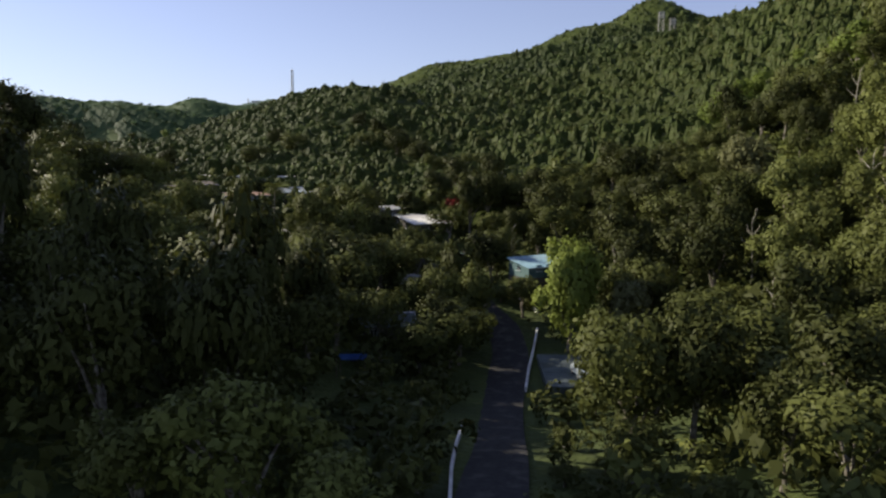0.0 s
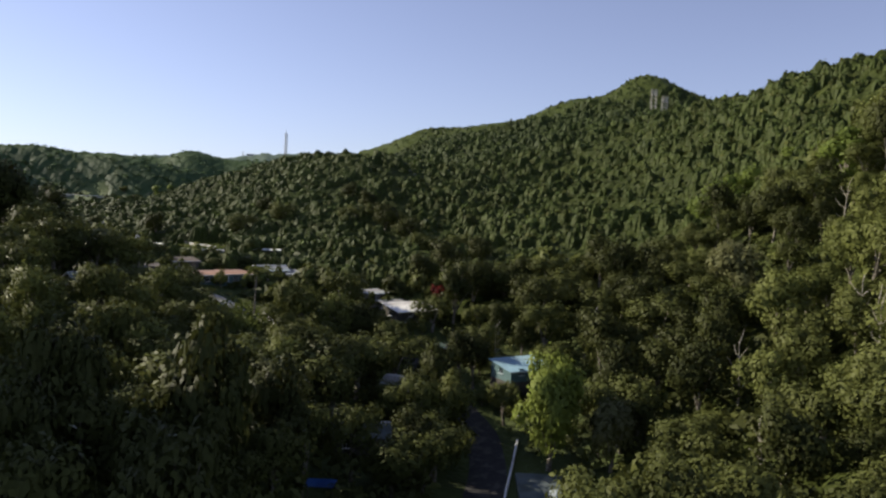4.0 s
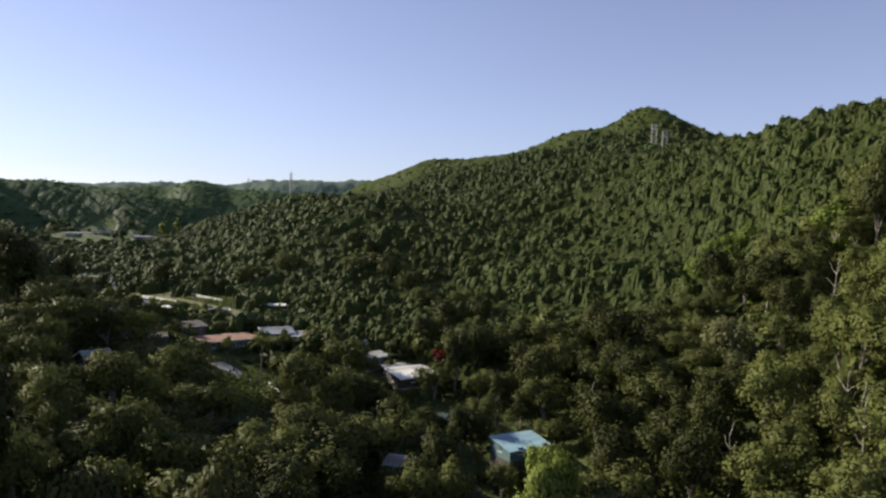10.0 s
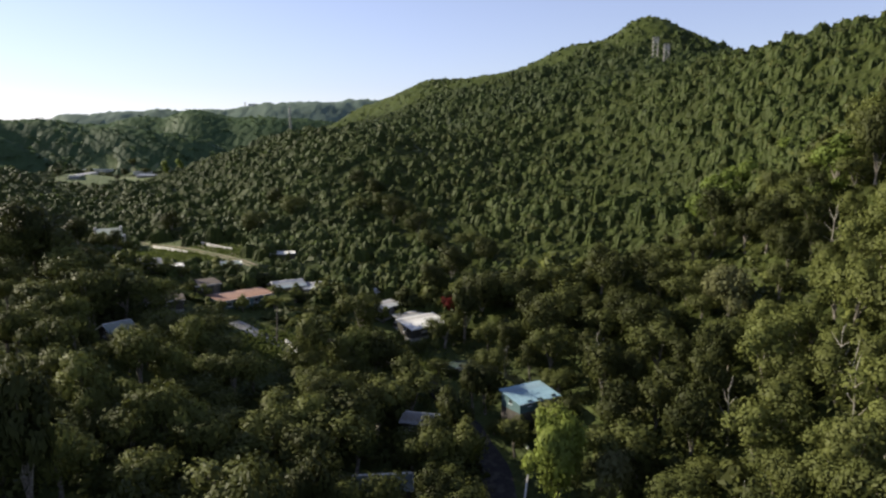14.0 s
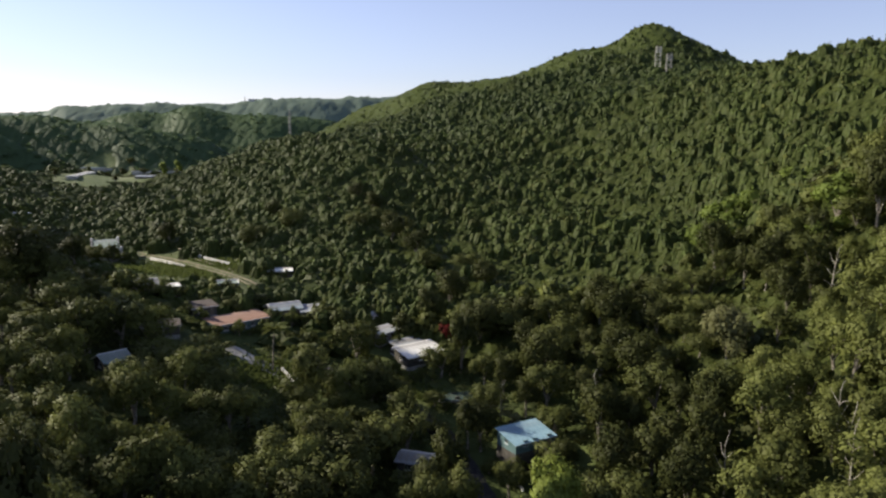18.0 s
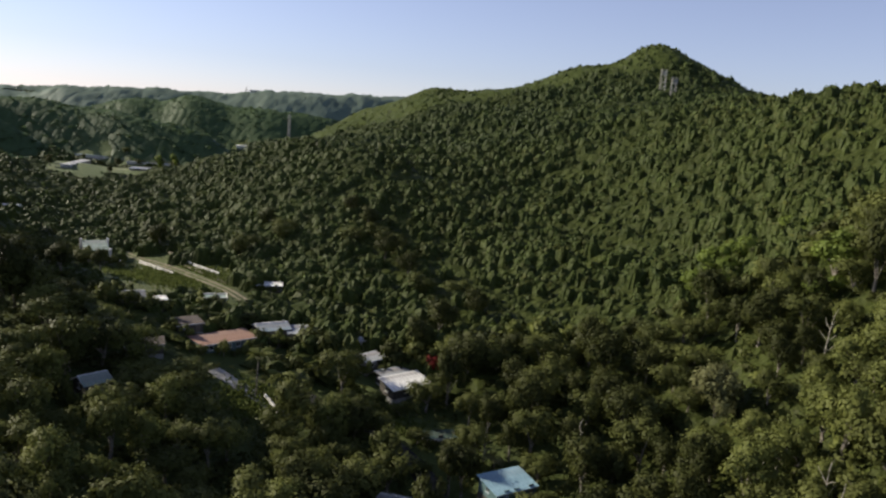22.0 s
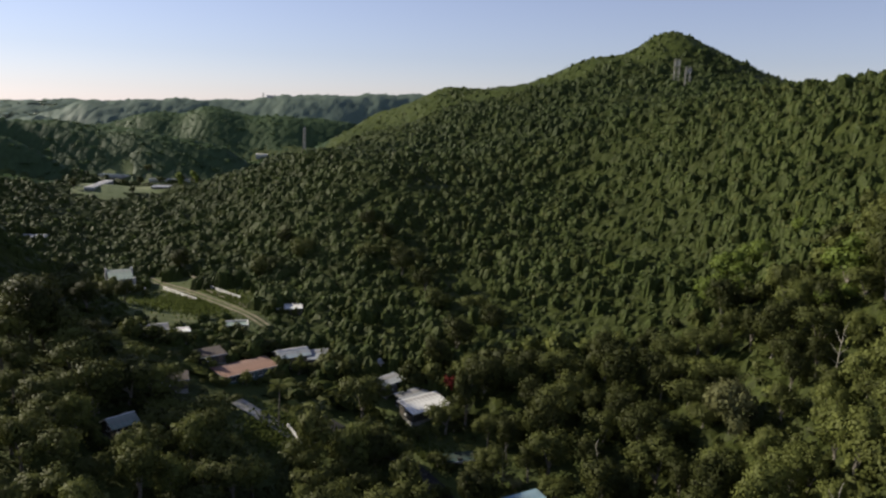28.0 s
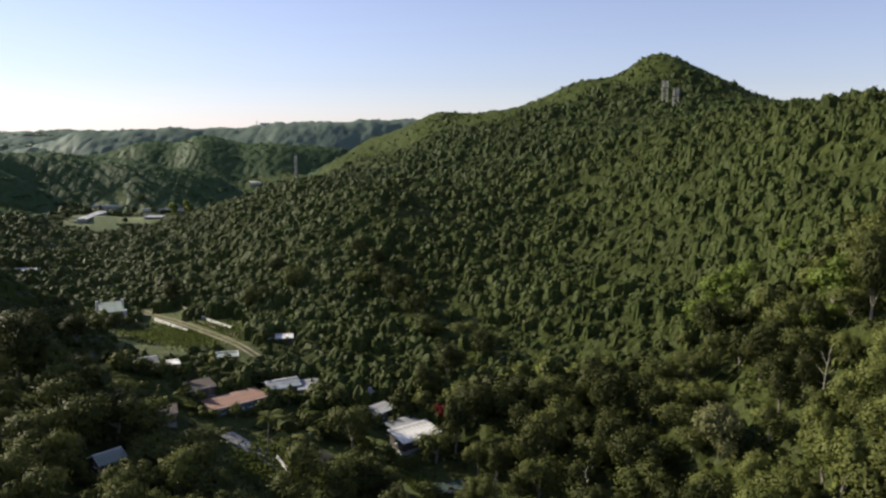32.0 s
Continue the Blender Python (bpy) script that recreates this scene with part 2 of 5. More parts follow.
def spot(nt, x, y, inner, outer):
    """1 within the inner radius round a place of the plan, 0 past the outer one, with a ragged edge."""
    pos = nt.nodes.new("ShaderNodeNewGeometry").outputs["Position"]
    flat = nt.nodes.new("ShaderNodeVectorMath")
    flat.operation = "MULTIPLY"
    nt.links.new(pos, flat.inputs[0])
    flat.inputs[1].default_value = (1, 1, 0)
    d = nt.nodes.new("ShaderNodeVectorMath")
    d.operation = "DISTANCE"
    nt.links.new(flat.outputs[0], d.inputs[0])
    d.inputs[1].default_value = (x, y, 0)
    wob = nt.nodes.new("ShaderNodeMath")
    wob.operation = "MULTIPLY_ADD"
    nt.links.new(noise_tex(nt, 0.25, 4.0), wob.inputs[0])
    wob.inputs[1].default_value = 8.0
    nt.links.new(d.outputs["Value"], wob.inputs[2])
    r = nt.nodes.new("ShaderNodeMapRange")
    nt.links.new(wob.outputs[0], r.inputs[0])
    for slot, v in ((1, inner + 4), (2, outer + 4), (3, 1.0), (4, 0.0)):
        r.inputs[slot].default_value = v
    return r.outputs[0]


UNDER, nt, b = material("undergrowth", 0.95)
c1 = ramp(nt, noise_tex(nt, 0.12, 6.0), [(0.3, (0.032, 0.044, 0.010)), (0.55, (0.056, 0.076, 0.017)), (0.75, (0.085, 0.105, 0.026))])
lawn = ramp(nt, noise_tex(nt, 0.5, 6.0), [(0.3, (0.045, 0.060, 0.016)), (0.55, (0.085, 0.105, 0.028)), (0.72, (0.15, 0.14, 0.065))])
field = ramp(nt, noise_tex(nt, 0.05, 6.0), [(0.35, (0.075, 0.105, 0.036)), (0.55, (0.115, 0.145, 0.058)), (0.7, (0.18, 0.19, 0.10))])
for x, y, i, o, c in ((-78, 203, 16, 24, lawn), (-77, 186, 10, 16, lawn), (-36, 140, 7, 12, lawn), (-8, 140, 4, 8, lawn), (-176, 356, 16, 26, field), (-172, 398, 14, 24, field), (-198, 404, 8, 16, field)):
    c1 = mix(nt, spot(nt, x, y, i, o), c1, c)
nt.links.new(c1, b.inputs["Base Color"])
bump = nt.nodes.new("ShaderNodeBump")
bump.inputs["Strength"].default_value, bump.inputs["Distance"].default_value = 0.8, 0.6
nt.links.new(noise_tex(nt, 1.2, 8.0), bump.inputs["Height"])
nt.links.new(bump.outputs[0], b.inputs["Normal"])

BARK, nt, b = material("bark", 0.9)
nt.links.new(ramp(nt, noise_tex(nt, 3.0, 6.0), [(0.35, (0.09, 0.075, 0.055)), (0.6, (0.22, 0.20, 0.16)), (0.75, (0.33, 0.31, 0.26))]), b.inputs["Base Color"])

DEAD_WOOD, nt, b = material("dead_wood", 0.85)
nt.links.new(ramp(nt, noise_tex(nt, 4.0, 6.0), [(0.35, (0.20, 0.18, 0.14)), (0.6, (0.32, 0.30, 0.24)), (0.75, (0.40, 0.38, 0.31))]), b.inputs["Base Color"])


def plain(name, low, high, scale=1.5, rough=0.8, stain=None, metal=0.0, bumpy=0.0):
    """A weathered plain surface: two shades by noise, with stains of a second scale."""
    m, nt, b = material(name, rough)
    c = ramp(nt, noise_tex(nt, scale, 6.0, True), [(0.35, low), (0.65, high)])
    if stain:
        c = mix(nt, ramp(nt, noise_tex(nt, scale * 0.35, 5.0, True), [(0.52, (0, 0, 0)), (0.68, (0.8, 0.8, 0.8))]), c, stain)
    nt.links.new(c, b.inputs["Base Color"])
    b.inputs["Metallic"].default_value = metal
    if bumpy:
        bp = nt.nodes.new("ShaderNodeBump")
        bp.inputs["Strength"].default_value, bp.inputs["Distance"].default_value = bumpy, 0.05
        nt.links.new(noise_tex(nt, scale * 6, 6.0, True), bp.inputs["Height"])
        nt.links.new(bp.outputs[0], b.inputs["Normal"])
    return m


ROOF_WHITE = plain("roof_white", (0.70, 0.69, 0.63), (0.85, 0.84, 0.78), 1.2, 0.5, (0.20, 0.18, 0.15))
ROOF_BLUE = plain("roof_blue", (0.17, 0.29, 0.345), (0.26, 0.40, 0.455), 0.8, 0.55, (0.23, 0.31, 0.34))
ROOF_RED = plain("roof_red", (0.19, 0.105, 0.072), (0.26, 0.155, 0.11), 0.9, 0.7, (0.26, 0.18, 0.14))
ROOF_GREY = plain("roof_grey", (0.24, 0.26, 0.26), (0.38, 0.40, 0.40), 0.8, 0.55, (0.20, 0.17, 0.14))
ROOF_GREEN = plain("roof_green", (0.19, 0.25, 0.205), (0.29, 0.35, 0.29), 0.9, 0.6, (0.24, 0.24, 0.21))
ROOF_STEEL = plain("roof_steel", (0.28, 0.345, 0.355), (0.42, 0.49, 0.49), 0.8, 0.45, (0.30, 0.27, 0.24))
ROOF_TEAL = plain("roof_teal", (0.020, 0.048, 0.042), (0.036, 0.075, 0.064), 0.9, 0.7, (0.05, 0.06, 0.035))
ROOF_BROWN = plain("roof_brown", (0.06, 0.047, 0.038), (0.10, 0.076, 0.06), 0.9, 0.75, (0.06, 0.05, 0.04))
WALL_WHITE = plain("wall_white", (0.58, 0.57, 0.53), (0.74, 0.73, 0.70), 0.9, 0.85, (0.42, 0.39, 0.34), bumpy=0.2)
YARD = plain("mossy_concrete", (0.075, 0.095, 0.095), (0.12, 0.145, 0.14), 0.8, 0.75, (0.05, 0.06, 0.045), bumpy=0.2)
WALL_DARK = plain("wall_dark", (0.045, 0.042, 0.036), (0.085, 0.078, 0.064), 1.1, 0.85, (0.12, 0.105, 0.08))
WALL_TEAL = plain("wall_teal", (0.065, 0.12, 0.12), (0.10, 0.165, 0.165), 0.9, 0.8, (0.10, 0.115, 0.10), bumpy=0.2)
WALL_GREY = plain("wall_grey", (0.14, 0.13, 0.115), (0.24, 0.225, 0.20), 0.9, 0.9, (0.09, 0.085, 0.07), bumpy=0.3)
CONCRETE = plain("concrete", (0.26, 0.26, 0.24), (0.40, 0.39, 0.36), 0.7, 0.9, (0.16, 0.15, 0.13), bumpy=0.3)
ASPHALT = plain("asphalt", (0.020, 0.020, 0.020), (0.036, 0.035, 0.033), 2.0, 0.9, (0.08, 0.075, 0.065), bumpy=0.3)
DIRT = plain("dirt_track", (0.15, 0.13, 0.085), (0.25, 0.215, 0.15), 0.5, 0.95, (0.10, 0.11, 0.045), bumpy=0.5)
WOOD = plain("grey_wood", (0.12, 0.095, 0.07), (0.22, 0.18, 0.14), 2.0, 0.85, bumpy=0.3)
STEEL = plain("galvanised_steel", (0.24, 0.24, 0.22), (0.36, 0.36, 0.33), 3.0, 0.6, (0.20, 0.17, 0.13), metal=0.2)
TARP = plain("blue_tarp", (0.02, 0.07, 0.24), (0.03, 0.12, 0.36), 0.8, 0.5, bumpy=0.6)
CAR_PAINT = plain("car_paint", (0.25, 0.29, 0.32), (0.30, 0.34, 0.37), 0.6, 0.3)
RUBBER = plain("rubber", (0.02, 0.02, 0.02), (0.035, 0.035, 0.035), 4.0, 0.9)
GLASS, nt, b = material("window_glass", 0.08)
b.inputs["Base Color"].default_value = (0.02, 0.025, 0.03, 1)
b.inputs["Specular IOR Level"].default_value = 0.6

# ---- ground: one sheet, fine in the valley, coarse towards the horizon ----
def stretched(n, near, far):
    u = np.linspace(-1, 1, n)
    return np.sign(u) * (near * np.abs(u) + (far - near) * np.abs(u) ** 4)


gx, gy = stretched(281, 420, 4600), 180 + stretched(281, 460, 4600)
X, Y = np.meshgrid(gx, gy)
Z = land(X, Y)
nx = len(gx)
idx = np.arange(nx * nx).reshape(nx, nx)
quads = np.stack([idx[:-1, :-1], idx[:-1, 1:], idx[1:, 1:], idx[1:, :-1]], -1).reshape(-1, 4)
ground = new("ground", mesh_of("ground", np.stack([X, Y, Z], -1).reshape(-1, 3), quads, True))
ground.data.materials.append(UNDER)
tagged(ground, "hilly ground covered with dark green undergrowth", "ground", kind="structure")

# ---- crowns ----
def crown_cards(n, lobes, leaf, seed, flat=0.8, droop=0.3, upward=0.25):
    """Leaf cards on the skin of a handful of lobes in a unit crown, and larger ones inside: vertices, four to a card."""
    r = np.random.default_rng(seed)
    c = r.normal(size=(lobes, 3))
    c /= np.linalg.norm(c, axis=1)[:, None]
    c = c * r.uniform(0.30, 0.74, (lobes, 1)) * np.array([1, 1, flat]) * r.uniform(0.8, 1.15, 3)
    c[:, 2] = np.abs(c[:, 2]) * np.where(r.random(lobes) < 0.6, 1, -0.85)
    rad = r.uniform(0.18, 0.46, lobes) * (1.1 - 0.3 * np.linalg.norm(c, axis=1))
    out, home = [], []
    for count, depth, big in ((n - n // 5, 1.0, 1.0), (n // 5, 0.72, 1.6)):
        pick = r.choice(lobes, count, p=rad ** 1.6 / (rad ** 1.6).sum())
        d = r.normal(size=(count, 3))
        d[:, 2] = d[:, 2] * 0.9 + 0.25
        d /= np.linalg.norm(d, axis=1)[:, None]
        p = c[pick] + d * (rad[pick] * depth * (r.uniform(0.72, 1.1, count) + 0.35 * (r.random(count) < 0.08)))[:, None]
        nrm = d + r.normal(size=(count, 3)) * 0.42 + np.array([0, 0, upward])
        nrm /= np.linalg.norm(nrm, axis=1)[:, None]
        t = np.cross(nrm, r.normal(size=(count, 3)))
        t /= np.linalg.norm(t, axis=1)[:, None]
        s = np.cross(nrm, t)
        L = leaf * big * r.uniform(0.6, 1.35, count)[:, None]
        tip = np.array([0, 0, -droop])
        out.append(np.stack([p - t * L, p + s * L * 0.55 + nrm * L * 0.2, p + t * L + tip * L, p - s * L * 0.55 + nrm * L * 0.1], 1))
        home.append(c[pick] * 0.75)
    v = np.concatenate(out)
    face = np.cross(v[:, 2] - v[:, 0], v[:, 3] - v[:, 1])
    flip = (face * (v.mean(1) - np.concatenate(home))).sum(1) < 0
    v[flip] = v[flip][:, ::-1]
    v = v.reshape(-1, 3)
    return v, c, rounded(v, np.concatenate(home)), rad


def quad_mesh(name, v, mats, index=None, normals=None):
    """A mesh of loose four-cornered cards; normals round the shading of a crown."""
    nf = len(v) // 4
    me = bpy.data.meshes.new(name)
    me.vertices.add(len(v))
    me.vertices.foreach_set("co", np.ascontiguousarray(v, dtype=np.float32).ravel())
    me.loops.add(4 * nf)
    me.loops.foreach_set("vertex_index", np.arange(4 * nf, dtype=np.int32))
    me.polygons.add(nf)
    me.polygons.foreach_set("loop_start", np.arange(nf, dtype=np.int32) * 4)
    for one in mats:
        me.materials.append(one)
    if index is not None:
        me.polygons.foreach_set("material_index", index.astype(np.int32))
    me.update(calc_edges=True)
    if normals is not None:
        me.attributes.new("custom_normal", "FLOAT_VECTOR", "POINT").data.foreach_set("vector", np.ascontiguousarray(normals, dtype=np.float32).ravel())
    return me


def rounded(v, centres, share=0.6):
    """Normals of cards, bent towards the way out of their lobe."""
    q = v.reshape(-1, 4, 3)
    n = np.cross(q[:, 2] - q[:, 0], q[:, 3] - q[:, 1])
    n /= np.linalg.norm(n, axis=1)[:, None] + 1e-9
    out = q.mean(1) - centres
    out /= np.linalg.norm(out, axis=1)[:, None] + 1e-9
    n *= np.sign((n * out).sum(1))[:, None]
    n = n * (1 - share) + out * share
    n /= np.linalg.norm(n, axis=1)[:, None] + 1e-9
    return np.repeat(n, 4, axis=0)


def scatter(name, label, category, where, sizes, turn, pick, templates, mats, mat_of):
    """One mesh of many crowns."""
    vs, ms, ns = [], [], []
    for k, (cards, _, norm, _) in enumerate(templates):
        sel = np.nonzero(pick == k)[0]
        if not len(sel):
            continue
        c, s = np.cos(turn[sel])[:, None], np.sin(turn[sel])[:, None]
        x = cards[None, :, 0] * c - cards[None, :, 1] * s
        y = cards[None, :, 0] * s + cards[None, :, 1] * c
        z = np.broadcast_to(cards[None, :, 2], x.shape)
        p = np.stack([x, y, z], -1) * sizes[sel][:, None, :] + where[sel][:, None, :]
        vs.append(p.reshape(-1, 3))
        ns.append(np.stack([norm[None, :, 0] * c - norm[None, :, 1] * s, norm[None, :, 0] * s + norm[None, :, 1] * c, np.broadcast_to(norm[None, :, 2], x.shape)], -1).reshape(-1, 3))
        ms.append(np.repeat(mat_of[sel], len(cards) // 4))
    me = quad_mesh(name, np.concatenate(vs), mats, np.concatenate(ms), np.concatenate(ns))
    return tagged(new(name, me), label, category, kind="stuff")


def leaf_roof(name, label, where, sizes, turn, pick, templates, step, mat, seed):
    """The closed bodies of those crowns as one sheet: every lobe a dome, deep clefts between them."""
    lo = np.floor(where[:, :2].min(0) / step).astype(int) - 4
    hi = np.ceil(where[:, :2].max(0) / step).astype(int) + 5
    nx, ny = hi - lo
    r = np.random.default_rng(seed)
    gx, gy = np.meshgrid((lo[0] + np.arange(nx)) * step, (lo[1] + np.arange(ny)) * step)
    gx, gy = gx + r.uniform(-0.38, 0.38, gx.shape) * step, gy + r.uniform(-0.38, 0.38, gy.shape) * step
    low = land(gx, gy) - 0.3
    top = low.ravel().copy()
    fx, fy = gx.ravel(), gy.ravel()
    for k, (_, lobes, _, rad) in enumerate(templates):
        sel = pick == k
        c, s = np.cos(turn[sel]), np.sin(turn[sel])
        for lobe, size in [(np.zeros(3), 0.5)] + list(zip(lobes, rad * 0.92)):
            mid = np.column_stack([lobe[0] * c - lobe[1] * s, lobe[0] * s + lobe[1] * c, np.full(len(c), lobe[2])]) * sizes[sel] + where[sel]
            wide, tall = size * 1.2 * sizes[sel][:, 0], size * sizes[sel][:, 2]
            home = np.round(mid[:, :2] / step).astype(int) - lo
            reach = int(np.ceil(wide.max() / step)) + 1
            for di in range(-reach, reach + 1):
                for dj in range(-reach, reach + 1):
                    q = np.clip(home[:, 1] + dj, 0, ny - 1) * nx + np.clip(home[:, 0] + di, 0, nx - 1)
                    d = ((fx[q] - mid[:, 0]) ** 2 + (fy[q] - mid[:, 1]) ** 2) / wide ** 2
                    ok = d < 1
                    np.maximum.at(top, q[ok], (mid[:, 2] + tall * (1 - 1.3 * d))[ok])
    bare = (top - low.ravel()) < 0.05
    top = top + np.where(bare, 0.0, r.normal(0, 0.4, len(top)) * step)
    q = np.arange(nx * ny).reshape(ny, nx)
    quads = np.stack([q[:-1, :-1], q[:-1, 1:], q[1:, 1:], q[1:, :-1]], -1).reshape(-1, 4)
    quads = quads[~bare[quads].all(1)]
    used_v, flat = np.unique(quads, return_inverse=True)
    me = mesh_of(name, np.column_stack([fx, fy, top])[used_v], flat.reshape(-1, 4))
    me.materials.append(mat)
    return tagged(new(name, me), label, "forest", kind="stuff")


def jittered(x0, x1, y0, y1, step, r):
    a, c = np.meshgrid(np.arange(x0, x1, step), np.arange(y0, y1, step))
    return np.stack([a.ravel(), c.ravel()], 1) + r.uniform(-0.42, 0.42, (a.size, 2)) * step


CLEAR = [  # open places: x, y, radius
    (11, 120.5, 5.6), (-9.4, 152.6, 6.6), (-17, 156, 4.5), (-22, 157.5, 4), (-8, 141.5, 3.5), (-47.5, 156.5, 7), (-40, 166, 6), (-60.5, 124, 4.5), (-57.5, 117.5, 2.5), (-98, 208, 7.5), (-84, 203, 12), (-72, 204, 12), (-90, 222, 8), (-80, 194, 9), (-86, 191, 8), (-70, 195, 8), (-92, 212, 7),
    (-60, 193, 6), (-66, 198, 7), (-48, 197, 4.5), (-57, 181, 4.5), (-66, 165.6, 3.8), (-71, 164, 4.2), (-59, 142.6, 4), (-38, 157.5, 3.2), (-57, 176.5, 3.5), (13, 88, 8), (12, 96, 5), (-36, 141, 7), (-30, 138, 4), (-19, 162, 5), (-150, 249, 6), (-6, 113, 4), (-180, 346, 8), (-184, 358, 8), (-188, 372, 8), (-173, 352, 8), (-174, 364, 8), (-166, 360, 7), (-156, 362, 7), (-163, 372, 6), (-168, 398, 6), (-158, 399, 5), (-178, 399, 5), (-198, 405, 8), (-152, 518, 6), (-168, 340, 6),  (-10.8, 96, 5.2), (-12.5, 90, 3), (-56.6, 160, 4), (-102, 211, 6.5), (-1, 137.5, 4), (-77, 186, 9), (-73, 178, 6.5), (-80, 180, 6),
]
ROAD = [(1.5, 40), (2.6, 54), (3.0, 66), (3.6, 76), (4.6, 86), (5.8, 97), (5.2, 108), (1.0, 120), (-4.0, 131), (-12.0, 139), (-22, 143), (-32, 148)]
TRACK = [(-104, 234), (-93, 223), (-80, 212), (-68, 202), (-58, 193), (-50, 184)]


def off_line(p, line):
    best = np.full(len(p), 1e9)
    for a, c in zip(line[:-1], line[1:]):
        a, c = np.array(a, float), np.array(c, float)
        u = np.clip(((p - a) @ (c - a)) / ((c - a) @ (c - a)), 0, 1)
        best = np.minimum(best, np.linalg.norm(p - a - u[:, None] * (c - a), axis=1))
    return best


def open_ground(p, extra=0.0):
    out = (off_line(p, ROAD) < np.where(p[:, 1] > 116, 2.4, 3.4) + extra) | (off_line(p, TRACK) < 3.0 + extra)
    for cx, cy, cr in CLEAR:
        out |= np.hypot(p[:, 0] - cx, p[:, 1] - cy) < cr + extra
    return out


LOW = [(-75, 172, 15), (-92, 180, 15), (-60, 172, 11), (-84, 160, 11), (-110, 190, 12), (-80, 186, 16), (-66, 186, 12), (-95, 196, 12), (-45, 147, 9), (-36, 131, 9), (-52, 147, 8), (-100, 200, 10), (-60, 113, 6), (-8, 137, 7), (12, 109, 6), (-47, 190, 7), (-165, 352, 22), (-142, 366, 18), (-190, 346, 18), (-150, 334, 20), (-176, 328, 18), (-130, 392, 14), (-120, 380, 12), (-70, 160, 9), (-66, 152, 8), (-63, 160, 8), (-74, 165, 8), (-58, 150, 6), (-80, 164, 6)]  # only low growth here
LOWEST = [(-168, 345, 18), (-180, 338, 16), (-152, 354, 12), (-164, 330, 14), (-150, 376, 12), (-172, 376, 16)]  # rough pasture before the far field


def lowness(p):
    """How far the growth is kept down before the houses and on the peak."""
    k = np.interp(p[:, 1], [0, 400, 455, 700], [1.0, 0.95, 0.7, 0.8])
    for cx, cy, cr in LOW:
        k = np.where(np.hypot(p[:, 0] - cx, p[:, 1] - cy) < cr, 0.42, k)
    k = np.where(np.hypot(p[:, 0] - 122, p[:, 1] - 270) < 32, 0.72 * k, k)      # wind-clipped crest
    for cx, cy, cr in LOWEST:
        k = np.where(np.hypot(p[:, 0] - cx, p[:, 1] - cy) < cr, 0.2, k)
    return k


def in_sight(p, side=0.66, more=14):
    return np.abs(p[:, 0]) < side * p[:, 1] + more


def forest(name, label, y0, y1, step, width, high, cards, leaf, seed, mats, odds, lobes=8, lift=1.0, spread=0.28, keep=None, roof=None):
    r = np.random.default_rng(seed)
    p = jittered(-0.78 * y1 - 20, 0.70 * y1 + 20, y0, y1, step, r)
    p = p[in_sight(p, 0.70 if y1 < 300 else 0.78) & (p[:, 0] < 0.66 * p[:, 1] + 14) & ~open_ground(p)]
    if keep:
        p = p[keep(p)]
    n = len(p)
    big = r.lognormal(0, spread, n).clip(0.5, 2.1) * lowness(p)
    big *= 1 + 0.36 * np.sin(p[:, 0] / 17 + 2 * np.sin(p[:, 1] / 29)) * np.cos(p[:, 1] / 21 + 1.5 * np.sin(p[:, 0] / 33))      # stands of older and younger trees
    big = np.minimum(big, 1.6)
    s = np.stack([width * big * r.uniform(0.85, 1.15, n), width * big * r.uniform(0.85, 1.15, n), high * big * r.uniform(0.75, 1.3, n)], 1)
    s *= np.where(p[:, :1] < -35, np.array([[1.15, 1.15, 0.72]]), 1.0)      # broad low crowns on the valley floor
    w = np.column_stack([p, land(p[:, 0], p[:, 1]) + s[:, 2] * 0.7 + r.uniform(0.3, 1.0, n) * lift])
    kinds = [crown_cards(cards, lobes, leaf, seed * 31 + k) for k in range(9)]
    mat_of, turn, pick = r.choice(len(mats), n, p=odds), r.uniform(0, 6.283, n), r.integers(0, len(kinds), n)
    if roof:
        leaf_roof(roof[0], "closed crowns of " + label, w, s, turn, pick, kinds, roof[1], roof[2], seed + 2)
    return scatter(name, label, "forest", w, s, turn, pick, kinds, mats, mat_of)


